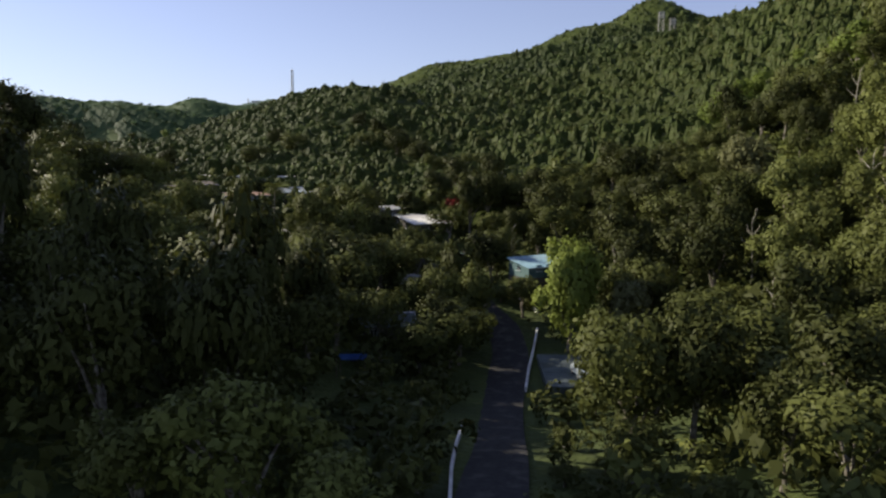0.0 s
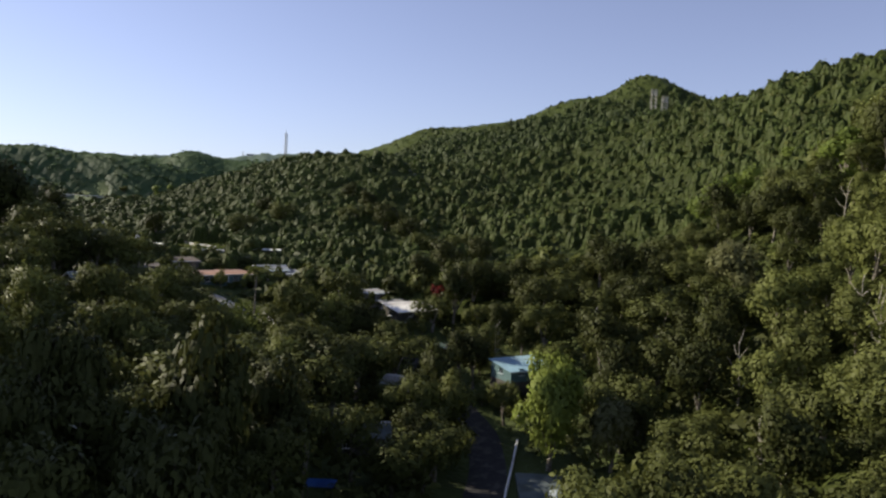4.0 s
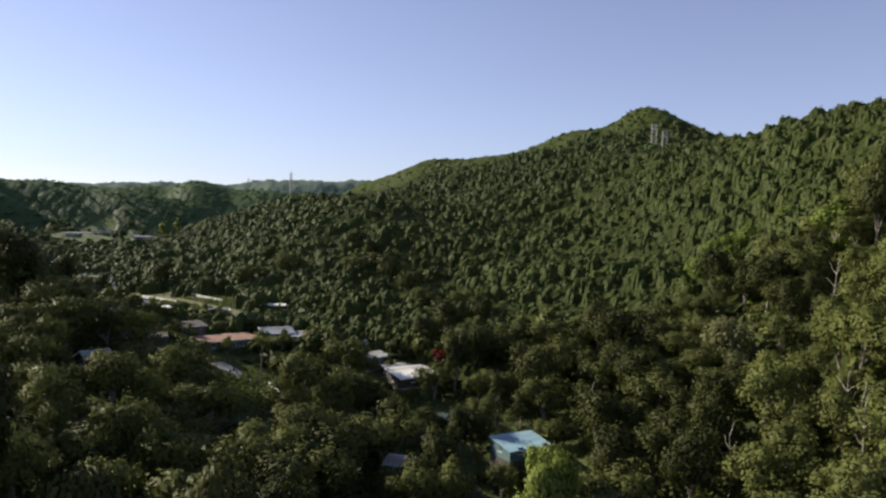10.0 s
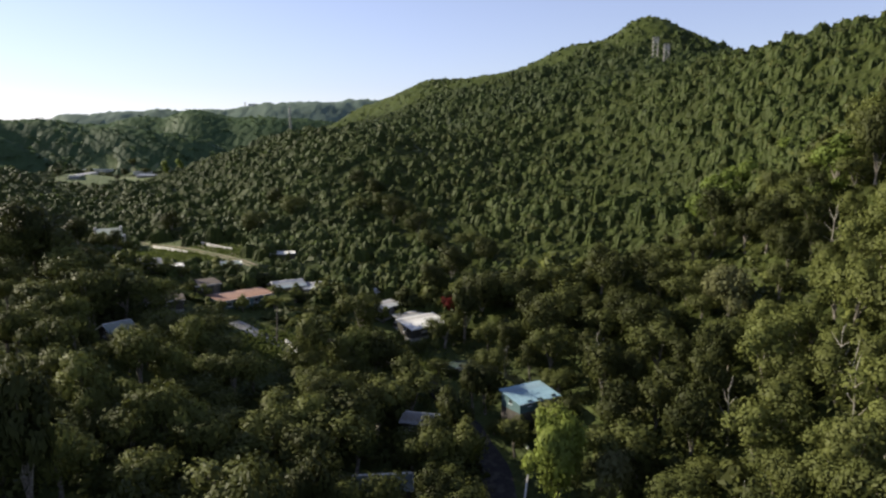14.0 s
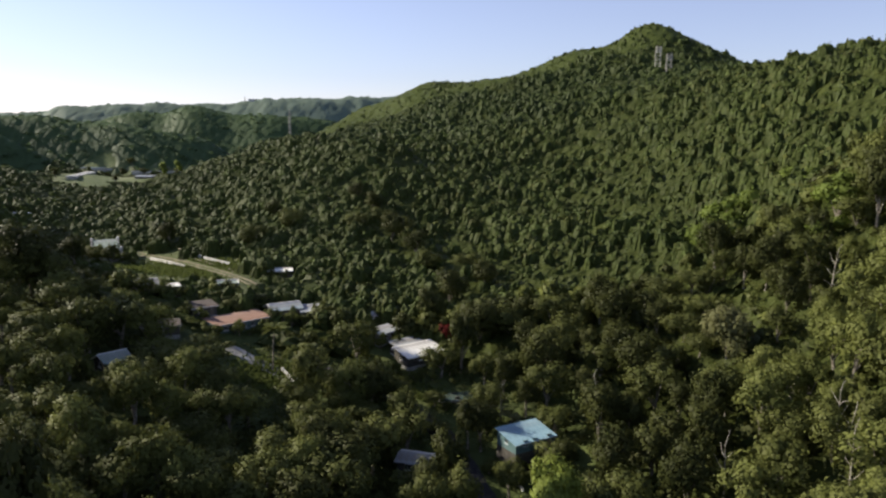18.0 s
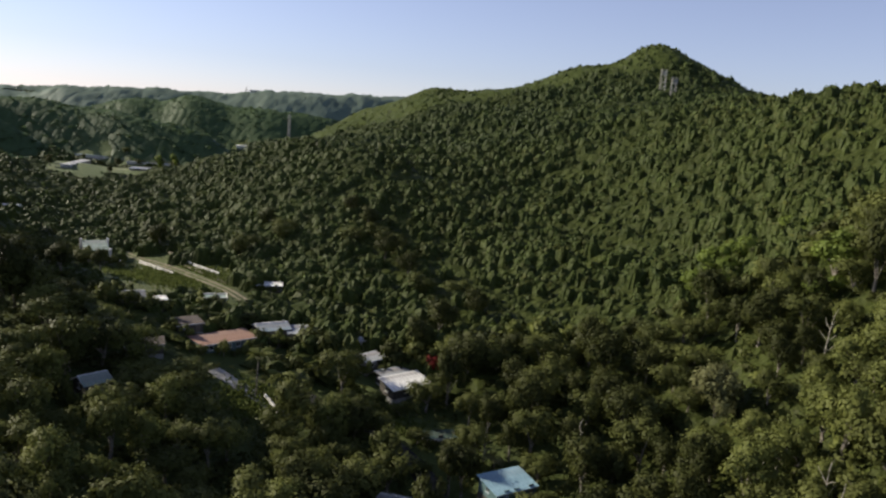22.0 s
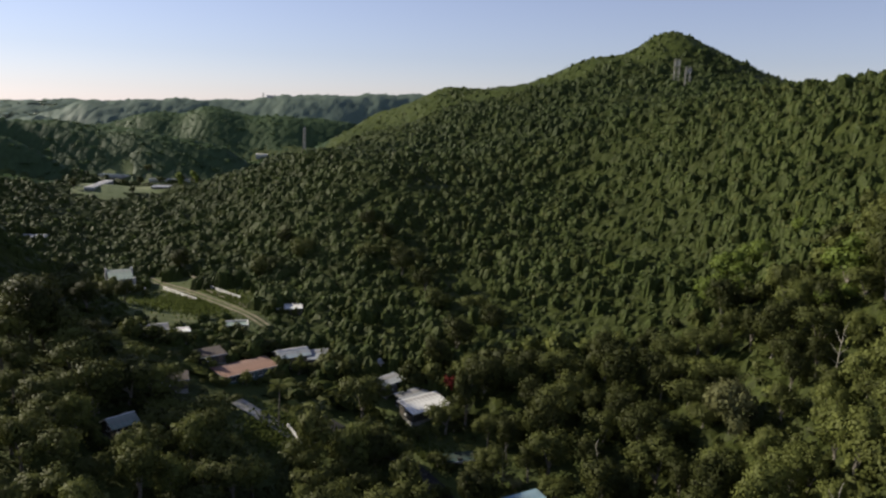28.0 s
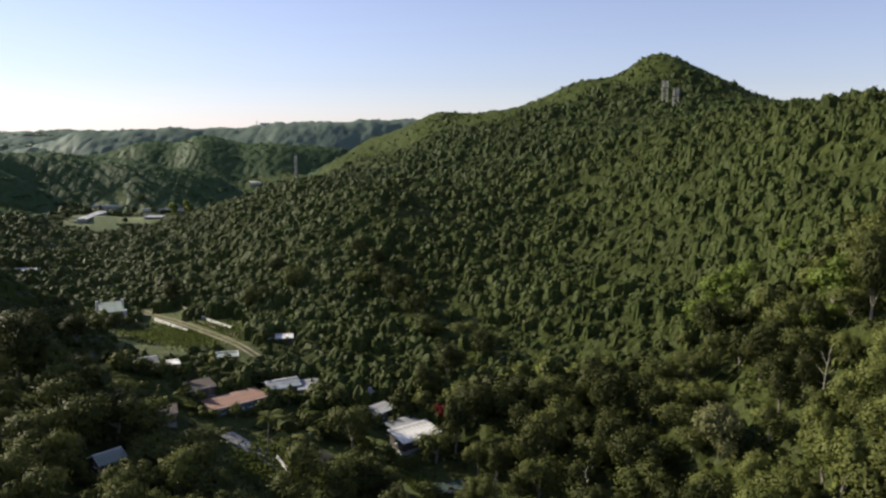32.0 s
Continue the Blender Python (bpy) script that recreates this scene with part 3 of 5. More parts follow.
def canopy(name, label, x0, x1, y0, y1, step, span, low, high, mat, seed, keep=None):
    """The closed leaf roof of a wood seen from afar: one sheet of round crowns side by side, of uneven size and height."""
    r = np.random.default_rng(seed)
    gx, gy = np.meshgrid(np.arange(x0, x1, step), np.arange(y0, y1, step))
    p = np.stack([gx.ravel(), gy.ravel()], 1) + r.uniform(-0.3, 0.3, (gx.size, 2)) * step
    i, j = np.floor(p[:, 0] / span).astype(int), np.floor(p[:, 1] / span).astype(int)
    i0, j0 = i.min() - 1, j.min() - 1
    n, m = i.max() - i0 + 2, j.max() - j0 + 2
    jit, size = r.uniform(0.1, 0.9, (n, m, 2)), r.uniform(0.62, 1.05, (n, m))
    top = np.zeros(len(p))
    for di in (-1, 0, 1):
        for dj in (-1, 0, 1):
            a, c = i - i0 + di, j - j0 + dj
            d = np.hypot(p[:, 0] - (a + i0 + jit[a, c, 0]) * span, p[:, 1] - (c + j0 + jit[a, c, 1]) * span)
            w = size[a, c]
            top = np.maximum(top, w * np.sqrt(np.clip(1 - (d / (span * 0.85 * w)) ** 2, 0, 1)))
    k = lowness(p)
    up = (low + high * top) * k
    gone = open_ground(p, 1.0)
    if keep:
        gone |= ~keep(p)
    up = np.where(gone, -0.6, up) + r.normal(0, 0.22, len(p)) * step
    nx, ny = gx.shape[1], gx.shape[0]
    q = np.arange(nx * ny).reshape(ny, nx)
    quads = np.stack([q[:-1, :-1], q[:-1, 1:], q[1:, 1:], q[1:, :-1]], -1).reshape(-1, 4)
    quads = quads[~gone[quads].all(1) & in_sight(p[quads[:, 0]], 0.70, 20)]
    used_v, flat = np.unique(quads, return_inverse=True)
    v = np.column_stack([p, land(p[:, 0], p[:, 1]) + up])[used_v]
    me = mesh_of(name, v, flat.reshape(-1, 4), mat is not CANOPY_DEEP)
    me.materials.append(mat)
    return tagged(new(name, me), label, "forest", kind="stuff")


# ---- building helpers ----
def part(name, bm, mat, parent, label=""):
    """Links a bmesh as one mesh object under a thing or a part."""
    me = bpy.data.meshes.new(name)
    bm.to_mesh(me)
    bm.free()
    me.materials.append(mat)
    ob = new(name, me)
    ob.parent = parent
    return tagged(ob, label) if label else ob


def box(bm, x, y, z, sx, sy, sz, m=None):
    """A box round (x, y), standing on z."""
    v = [bm.verts.new((x + i * sx / 2, y + j * sy / 2, z + k * sz)) for k in (0, 1) for j in (-1, 1) for i in (-1, 1)]
    for f in ((0, 2, 3, 1), (4, 5, 7, 6), (0, 1, 5, 4), (1, 3, 7, 5), (3, 2, 6, 7), (2, 0, 4, 6)):
        bm.faces.new([v[i] for i in f])
    if m is not None:
        bmesh.ops.transform(bm, matrix=m, verts=v)
    return v


def tube(bm, points, radii, sides=6):
    """A bent tapering stem through points."""
    rings = []
    for i, (p, rr) in enumerate(zip(points, radii)):
        a, c = Vector(points[max(i - 1, 0)]), Vector(points[min(i + 1, len(points) - 1)])
        q = (c - a).to_track_quat("Z", "Y")
        rings.append([bm.verts.new(Vector(p) + q @ Vector((rr * math.cos(6.283 * k / sides), rr * math.sin(6.283 * k / sides), 0))) for k in range(sides)])
    for lo, hi in zip(rings[:-1], rings[1:]):
        for k in range(sides):
            bm.faces.new((lo[k], lo[(k + 1) % sides], hi[(k + 1) % sides], hi[k]))
    bm.faces.new(rings[-1])
    bm.faces.new(rings[0][::-1])


def ribbon(name, line, width, lift, mat, label, category, parent=None):
    """A strip with thickness laid over the land along a line of the plan."""
    pts = []
    for a, c in zip(line[:-1], line[1:]):
        n = max(2, int(math.dist(a, c) / 1.5))
        pts += [(a[0] + (c[0] - a[0]) * k / n, a[1] + (c[1] - a[1]) * k / n) for k in range(n)]
    pts.append(line[-1])
    for _ in range(4):
        pts = [pts[0]] + [((a[0] + 2 * p[0] + c[0]) / 4, (a[1] + 2 * p[1] + c[1]) / 4) for a, p, c in zip(pts[:-2], pts[1:-1], pts[2:])] + [pts[-1]]
    bm = bmesh.new()
    rows = []
    for i, p in enumerate(pts):
        a, c = pts[max(i - 1, 0)], pts[min(i + 1, len(pts) - 1)]
        d = Vector((c[0] - a[0], c[1] - a[1], 0)).normalized()
        s = Vector((d.y, -d.x, 0))
        z = float(land(p[0], p[1])) + lift
        rows.append([bm.verts.new(Vector((p[0], p[1], z)) + s * w + Vector((0, 0, -h))) for w, h in ((-width / 2, 0.6), (-width / 2, 0), (0, -0.03), (width / 2, 0), (width / 2, 0.6))])
    for lo, hi in zip(rows[:-1], rows[1:]):
        for k in range(4):
            bm.faces.new((lo[k], lo[k + 1], hi[k + 1], hi[k]))
    me = bpy.data.meshes.new(name)
    bmesh.ops.recalc_face_normals(bm, faces=bm.faces)
    bm.to_mesh(me)
    bm.free()
    me.materials.append(mat)
    return tagged(new(name, me), label, category, kind="structure")


# ---- roads, walls and yards ----
ribbon("road", ROAD, 4.6, 0.15, ASPHALT, "narrow dark asphalt road through the valley", "road")
for side in (-0.85, 0.85):
    ribbon("wheel_rut", [(x + side * 0.66, y + side * 0.75) for x, y in TRACK], 0.6, 0.13, DIRT, "pale wheel rut of the dirt track beside the meadow", "track")
ribbon("footpath", [(-88, 231), (-76, 213.5), (-66, 205), (-60, 199)], 1.4, 0.12, DIRT, "narrow dirt footpath across the meadow", "path")
ribbon("village_lane", [(-46, 146), (-40, 143), (-34, 140), (-29, 137)], 3.0, 0.14, CONCRETE, "grey concrete lane between the houses", "lane")


def low_wall(name, line, high, thick, mat, label, category):
    """A low wall in cast lengths along a line of the plan."""
    root = tagged(new(name), label, category)
    root.location = (line[0][0], line[0][1], float(land(*line[0])))
    for a, c in zip(line[:-1], line[1:]):
        n = max(1, round(math.dist(a, c) / 2.4))
        for k in range(n):
            p, q = [Vector(a).lerp(Vector(c), (k + e) / n) for e in (0.0, 0.985)]
            zp, zq = float(land(p.x, p.y)), float(land(q.x, q.y))
            d = (q - p).normalized() * thick / 2
            bm = bmesh.new()
            v = [bm.verts.new((w.x + sg * -d.y - root.location.x, w.y + sg * d.x - root.location.y, zz + hh - root.location.z)) for hh in (-0.4, high) for w, zz, sg in ((p, zp, -1), (q, zq, -1), (q, zq, 1), (p, zp, 1))]
            for f in ((0, 3, 2, 1), (4, 5, 6, 7), (0, 1, 5, 4), (1, 2, 6, 5), (2, 3, 7, 6), (3, 0, 4, 7)):
                bm.faces.new([v[i] for i in f])
            part("wall_block", bm, mat, root)
    return root


low_wall("kerb_wall", [(6.6, 82), (7.5, 90), (8.7, 98), (9.8, 105.5)], 0.6, 0.25, WALL_WHITE, "low whitewashed concrete wall along the asphalt road", "wall")
low_wall("kerb_wall", [(10.4, 112.6), (9.4, 115.2), (7.9, 117.6)], 0.5, 0.25, WALL_WHITE, "short pale wall below the blue-roofed house", "wall")
low_wall("kerb", [(-0.6, 44), (-0.7, 52), (-0.5, 59), (-0.1, 66)], 0.35, 0.22, WALL_WHITE, "pale concrete kerb curving beside the asphalt road", "kerb")
low_wall("garden_wall", [(-92, 218.5), (-82, 209.5), (-77, 205.5)], 0.8, 0.3, WALL_WHITE, "low white wall beside the dirt track", "wall")
low_wall("garden_wall", [(-77, 216.5), (-71, 211.5), (-65, 207)], 0.7, 0.3, WALL_WHITE, "low white wall along the meadow's upper edge", "wall")
low_wall("garden_wall", [(-98, 219), (-95.5, 214)], 0.9, 0.3, WALL_WHITE, "short white wall beside the flat-roofed house", "wall")
low_wall("garden_wall", [(-34.5, 141.5), (-32.0, 138.5), (-30.8, 136.6)], 0.9, 0.3, WALL_WHITE, "low white wall beside the concrete lane", "wall")
low_wall("garden_wall", [(-25, 172), (-24, 166), (-21.5, 162)], 0.5, 0.25, WALL_GREY, "low grey wall beside the small white hut", "wall")

yard = tagged(new("yard"), "worn grey concrete yard beside the asphalt road", "yard", kind="structure")
yard.location = (13, 88.5, -5.6)
for i in range(3):
    for j in range(5):
        bm = bmesh.new()
        box(bm, (i - 1) * 2.75, (j - 2) * 2.85, -0.6, 2.72, 2.82, 0.85 + 0.012 * ((i * 3 + j) % 3))
        part("slab", bm, YARD, yard)


# ---- houses ----
def pierced(bm, length, high, thick, holes, m):
    """A wall of that length along x with real openings: holes as (x0, x1, z0, z1) from its left end."""
    xs = 0.0
    for x0, x1, z0, z1 in sorted(holes) + [(length, length, 0, 0)]:
        if x0 > xs:
            box(bm, (xs + x0) / 2, 0, 0, x0 - xs, thick, high, m)
        if x1 > x0:
            if z0 > 0:
                box(bm, (x0 + x1) / 2, 0, 0, x1 - x0, thick, z0, m)
            box(bm, (x0 + x1) / 2, 0, z1, x1 - x0, thick, high - z1, m)
        xs = x1


def sheet_mesh(name, wide, long, ribs=4, high=0.05):
    """One corrugated roof sheet, running down along -y from its upper edge."""
    bm = bmesh.new()
    top, low = [], []
    for k in range(2 * ribs + 1):
        x, z = -wide / 2 + wide * k / (2 * ribs), high * (k % 2)
        top.append((bm.verts.new((x, 0, z)), bm.verts.new((x, -long, z))))
        low.append((bm.verts.new((x, 0, z - 0.03)), bm.verts.new((x, -long, z - 0.03))))
    for a, c, e, f in zip(top[:-1], top[1:], low[:-1], low[1:]):
        bm.faces.new((a[0], a[1], c[1], c[0]))
        bm.faces.new((e[0], f[0], f[1], e[1]))
        bm.faces.new((a[1], e[1], f[1], c[1]))
        bm.faces.new((a[0], c[0], f[0], e[0]))
    for a, e in ((top[0], low[0]), (top[-1], low[-1])):
        bm.faces.new((a[0], e[0], e[1], a[1]))
    me = bpy.data.meshes.new(name)
    bm.to_mesh(me)
    bm.free()
    return me


def slope(root, x0, x1, y_top, z_top, y_low, z_low, mat, rnd, wide=1.0, loose=0.02):
    """Roof sheets laid side by side from x0 to x1, falling from the upper to the lower edge."""
    n = max(1, round((x1 - x0) / wide))
    w = (x1 - x0) / n
    run = math.hypot(y_low - y_top, z_low - z_top)
    me = sheet_mesh("roof_sheet", w * 1.03, run)
    me.materials.append(mat)
    back = y_low > y_top
    tilt = math.atan2(z_top - z_low, abs(y_low - y_top))
    for k in range(n):
        ob = new("roof_sheet", me)
        ob.parent = root
        ob.matrix_local = Matrix.Translation((x0 + (k + 0.5) * w, y_top, z_top + rnd.uniform(0, loose) + 0.006 * (k % 2))) @ pose(0, 0, 0, 0, 0, 180 if back else 0) @ Matrix.Rotation(tilt + rnd.uniform(-0.004, 0.004), 4, "X")


def window(root, m, w, h, frame_mat):
    bm = bmesh.new()
    for x, z, sx, sz in ((0, 0, w, 0.07), (0, h - 0.07, w, 0.07), (-w / 2 + 0.035, 0.07, 0.07, h - 0.14), (w / 2 - 0.035, 0.07, 0.07, h - 0.14), (0, 0.07, 0.05, h - 0.14)):
        box(bm, x, 0, z, sx, 0.08, sz, m)
    fr = part("window", bm, frame_mat, root)
    bm = bmesh.new()
    box(bm, 0, 0, 0.05, w - 0.1, 0.02, h - 0.1, m)
    part("pane", bm, GLASS, fr)
    bm = bmesh.new()
    box(bm, 0, -0.14, -0.08, w + 0.2, 0.22, 0.07, m)
    part("sill", bm, frame_mat, fr)


def house(x, y, z, turn, w, d, h, kind, roof_mat, wall_mat, label, trim=WALL_WHITE, rise=0.9, over=0.35, windows=2, door=True, plinth=1.6, footing=CONCRETE):
    """A small house: walls with openings, door, windows, roof of sheets; x along its width."""
    rnd = random.Random(int(1000 + x * 7 + y * 3))
    root = tagged(new("house"), label, "house", "village houses")
    root.matrix_world = pose(x, y, z, 0, 0, turn)
    t = 0.18
    faces = (("front", (0, -d / 2 + t / 2), 0, w), ("back", (0, d / 2 - t / 2), 180, w), ("side", (-w / 2 + t / 2, 0), 270, d - 2 * t), ("side", (w / 2 - t / 2, 0), 90, d - 2 * t))
    for which, (cx, cy), rot, length in faces:
        m = pose(cx, cy, 0, 0, 0, rot) @ Matrix.Translation((-length / 2, 0, 0))
        holes = []
        n = windows if which == "front" else max(1, windows - 1)
        spots = [length * (k + 1) / (n + 1 + (which == "front" and door)) for k in range(n)]
        for s in spots:
            if s > 0.8 and s < length - 0.6:
                holes.append((s - 0.5, s + 0.5, 0.95, 1.95))
        if h < 1.4:
            holes = []
        elif which == "front" and door:
            holes.append((length - 1.5, length - 0.6, 0.0, 2.05))
            holes = [q for q in holes if q[2] == 0 or q[1] < length - 1.6]
        bm = bmesh.new()
        pierced(bm, length, h, t, holes, m)
        bmesh.ops.remove_doubles(bm, verts=bm.verts, dist=0.001)
        part("wall", bm, wall_mat, root)
        for x0, x1, z0, z1 in holes:
            mm = m @ Matrix.Translation(((x0 + x1) / 2, -0.02, z0))
            if z0 > 0:
                window(root, mm, x1 - x0 - 0.004, z1 - z0 - 0.004, trim)
            else:
                bm = bmesh.new()
                box(bm, 0, 0.02, 0, x1 - x0 - 0.02, 0.06, z1 - 0.02, mm)
                dr = part("door", bm, WOOD, root)
                bm = bmesh.new()
                box(bm, 0.32, -0.05, 1.0, 0.05, 0.08, 0.14, mm)
                part("handle", bm, STEEL, dr)
    bm = bmesh.new()
    box(bm, 0, 0, -plinth, w + 0.1, d + 0.1, plinth - 0.003)
    part("plinth", bm, footing, root)
    X, D = w / 2 + over, d / 2 + over
    if kind == "gable":
        slope(root, -X, X, 0, h + rise, -D, h - 0.1, roof_mat, rnd)
        slope(root, -X, X, 0, h + rise, D, h - 0.1, roof_mat, rnd)
        for sx in (-w / 2 + t / 2, w / 2 - t / 2):
            bm = bmesh.new()
            v = [bm.verts.new((sx + e, yy, zz)) for e in (-t / 2, t / 2) for yy, zz in ((-d / 2, h), (d / 2, h), (0, h + rise * d / (d + 2 * over)))]
            for f in ((0, 1, 2), (5, 4, 3), (0, 3, 4, 1), (1, 4, 5, 2), (2, 5, 3, 0)):
                bm.faces.new([v[i] for i in f])
            part("gable", bm, wall_mat, root)
        bm = bmesh.new()
        box(bm, 0, 0, h + rise + 0.03, 2 * X, 0.4, 0.05)
        part("ridge_cap", bm, trim, root)
        for sx in (-X, X):
            bm = bmesh.new()
            for sg in (-1, 1):
                m = Matrix.Translation((sx, 0, h + rise)) @ Matrix.Rotation(-sg * math.atan2(rise + 0.1, D), 4, "X")
                run = math.hypot(D, rise + 0.1)
                box(bm, 0, sg * run / 2, -0.14, 0.06, run, 0.16, m)
            part("bargeboard", bm, trim, root)
    elif kind == "shed":
        slope(root, -X, X, D, h + rise, -D, h + 0.05, roof_mat, rnd)
        bm = bmesh.new()
        box(bm, 0, d / 2 - t / 2, h, w, t, rise * 0.9)
        part("upper_wall", bm, wall_mat, root)
        for sx in (-w / 2 + t / 2, w / 2 - t / 2):
            bm = bmesh.new()
            v = [bm.verts.new((sx + e, yy, zz)) for e in (-t / 2, t / 2) for yy, zz in ((-d / 2, h), (d / 2 - t, h), (d / 2 - t, h + rise * 0.86))]
            for f in ((0, 1, 2), (5, 4, 3), (0, 3, 4, 1), (1, 4, 5, 2), (2, 5, 3, 0)):
                bm.faces.new([v[i] for i in f])
            part("side_gable", bm, wall_mat, root)
        bm = bmesh.new()
        box(bm, 0, -D - 0.03, h - 0.12, 2 * X, 0.05, 0.18)
        part("fascia", bm, trim, root)
    else:
        bm = bmesh.new()
        box(bm, 0, 0, h, 2 * X, 2 * D, 0.22)
        part("roof_slab", bm, roof_mat, root)
        for cx, cy, sx, sy in ((0, -D + 0.1, 2 * X, 0.2), (0, D - 0.1, 2 * X, 0.2), (-X + 0.1, 0, 0.2, 2 * D - 0.4), (X - 0.1, 0, 0.2, 2 * D - 0.4)):
            bm = bmesh.new()
            box(bm, cx, cy, h + 0.222, sx, sy, 0.35)
            part("parapet", bm, trim, root)
    return root


house(11.2, 120.6, 1.2, 34, 8.0, 5.0, 1.6, "shed", ROOF_BLUE, WALL_TEAL, "teal-walled house with a pale blue sheet-metal roof", ROOF_STEEL, rise=1.1, plinth=3.4, footing=WALL_DARK)
house(-8.6, 153.2, 4.9, 42, 9.4, 4.7, 1.9, "shed", ROOF_WHITE, WALL_DARK, "dark-walled house with a weathered white sheet-metal roof", rise=1.25, door=False)
house(-11.7, 157.1, 5.7, 42, 6.8, 2.4, 1.9, "shed", ROOF_GREY, WALL_DARK, "dark rear annex with a grey sheet-metal roof", rise=0.5, door=False)
house(-47.8, 157.2, 9.6, 46, 12.4, 5.6, 2.3, "shed", ROOF_RED, WALL_TEAL, "long low house with a faded red roof and teal walls", rise=0.5, windows=4)
house(-40.2, 167.0, 9.6, 34, 6.8, 5.4, 2.7, "gable", ROOF_STEEL, WALL_GREY, "house with a light blue-grey sheet-metal roof", rise=1.0)
house(-34.4, 168.0, 9.2, 20, 4.6, 4.4, 2.5, "shed", ROOF_GREY, WALL_GREY, "small grey shed beside the blue-grey roofed house", rise=0.6, windows=1)
house(-59.4, 124.2, 11.0, 52, 4.4, 4.4, 2.0, "gable", ROOF_GREEN, WALL_DARK, "dark-walled house with a grey-green gable roof among trees", rise=1.1)
# dark wall colour stands in for the shade of an open veranda
uphouse = house(-102.0, 212.4, 15.3, 32, 5.8, 5.6, 2.3, "shed", ROOF_GREEN, WALL_DARK, "house with a pitched grey-green roof and white corner pillars", ROOF_GREEN, rise=1.7, windows=3)
for i in (-1, 1):
    for j in (-1, 1):
        bm = bmesh.new()
        box(bm, i * 3.45, j * 3.35, -0.6, 0.62, 0.62, 3.3 if j < 0 else 5.1)
        part("corner_pillar", bm, WALL_WHITE, uphouse, "white corner pillar")
house(-48.4, 197.0, 12.6, 14, 6.0, 3.8, 2.4, "shed", ROOF_WHITE, WALL_GREY, "small shed with a pale roof at the forest's edge", rise=0.15, windows=1)
house(-65.8, 166.4, 14.5, 30, 3.8, 3.0, 2.3, "shed", ROOF_WHITE, WALL_GREY, "tiny grey hut with a bright roof behind trees", rise=0.12, windows=1)
house(-70.8, 164.6, 15.4, 30, 5.0, 4.0, 2.3, "gable", ROOF_GREY, WALL_GREY, "small house with a dull grey roof behind trees", rise=0.8, windows=1)
house(-57.0, 178.6, 12.6, 20, 5.4, 4.0, 2.3, "flat", ROOF_GREEN, WALL_GREY, "low hut with a flat grey slab roof", windows=1)
house(-17.0, 161.2, 6.6, 52, 6.0, 3.4, 2.4, "shed", ROOF_GREY, WALL_GREY, "dark shed with a grey roof and pale eave", rise=0.5, windows=1)
house(-21.6, 168.4, 8.2, 35, 3.0, 2.6, 2.3, "gable", ROOF_GREY, WALL_WHITE, "tiny white hut beside a big tree", rise=0.5, windows=1)
house(-6.4, 115.0, -1.4, -14, 5.4, 4.4, 2.2, "gable", ROOF_GREY, WALL_DARK, "dark wooden shack with a rusty grey sheet roof by the road", rise=0.9, windows=1)
# roof in the dark yard concrete: the shade over it put into its colour
house(-10.8, 97.4, -4.0, 8, 7.6, 5.6, 2.3, "gable", YARD, WALL_DARK, "low house with a dull blue-grey roof deep in the shade", rise=1.1, windows=1)
house(-59.0, 144.0, 12.0, 24, 6.8, 4.2, 1.9, "shed", ROOF_BROWN, WALL_DARK, "low hut with a flat dark roof in the shade", rise=0.3, windows=1, door=False)
house(-56.4, 159.6, 12.0, 40, 5.4, 4.0, 2.0, "shed", ROOF_BROWN, WALL_DARK, "low house with a dark brown roof under trees", rise=0.6, windows=1)
house(-0.8, 138.6, 1.0, 20, 6.0, 2.4, 1.4, "shed", ROOF_TEAL, WALL_DARK, "open lean-to with a mossy teal sheet roof below the lawn", rise=0.4, windows=1, door=False)
house(-150, 249.5, 19.4, 12, 7.5, 4.5, 2.6, "gable", ROOF_WHITE, WALL_WHITE, "white-roofed house among far trees", rise=0.4, windows=2)
house(-184, 361, float(land(-184, 361)) - 0.6, 102, 34, 4.0, 0.6, "gable", ROOF_WHITE, WALL_WHITE, "long farm shed with a white sheet-metal roof", rise=0.05, windows=5)
house(-155.5, 366, float(land(-155.5, 366)) - 0.4, 6, 8.0, 6.0, 0.9, "shed", ROOF_WHITE, WALL_GREY, "small white-roofed barn in the far field", rise=0.3)
house(-166, 402, float(land(-166, 402)) - 0.4, 4, 22.0, 4.0, 0.9, "shed", ROOF_GREY, WALL_WHITE, "low grey barn in the far field", rise=0.4, windows=4)
house(-198, 407, float(land(-198, 407)) - 0.4, 8, 17.0, 6.0, 0.9, "shed", ROOF_STEEL, WALL_WHITE, "low pale barn beyond the long farm shed", rise=0.3, windows=4)
house(-152, 522, float(land(-152, 522)) + 0.2, 10, 8.0, 5.0, 1.3, "shed", ROOF_WHITE, WALL_WHITE, "small white house at the foot of far hills", rise=0.5)

house(-201, 719, float(land(-201, 719)) + 1.2, 10, 8.0, 6.0, 1.8, "flat", ROOF_WHITE, WALL_WHITE, "white flat-roofed building on the far ridge", windows=3)

# ---- blue tarpaulin over a frame by the gully ----
tarp = tagged(new("tarpaulin"), "sagging blue tarpaulin stretched over wooden posts", "tarpaulin")
tarp.location = (-11.6, 77.0, float(land(-11.6, 77.0)))
bm = bmesh.new()
grid = [[bm.verts.new((-1.5 + 3.0 * i / 8, -1.2 + 2.4 * j / 8, 2.3 - 0.35 * math.sin(math.pi * i / 8) * math.sin(math.pi * j / 8))) for i in range(9)] for j in range(9)]
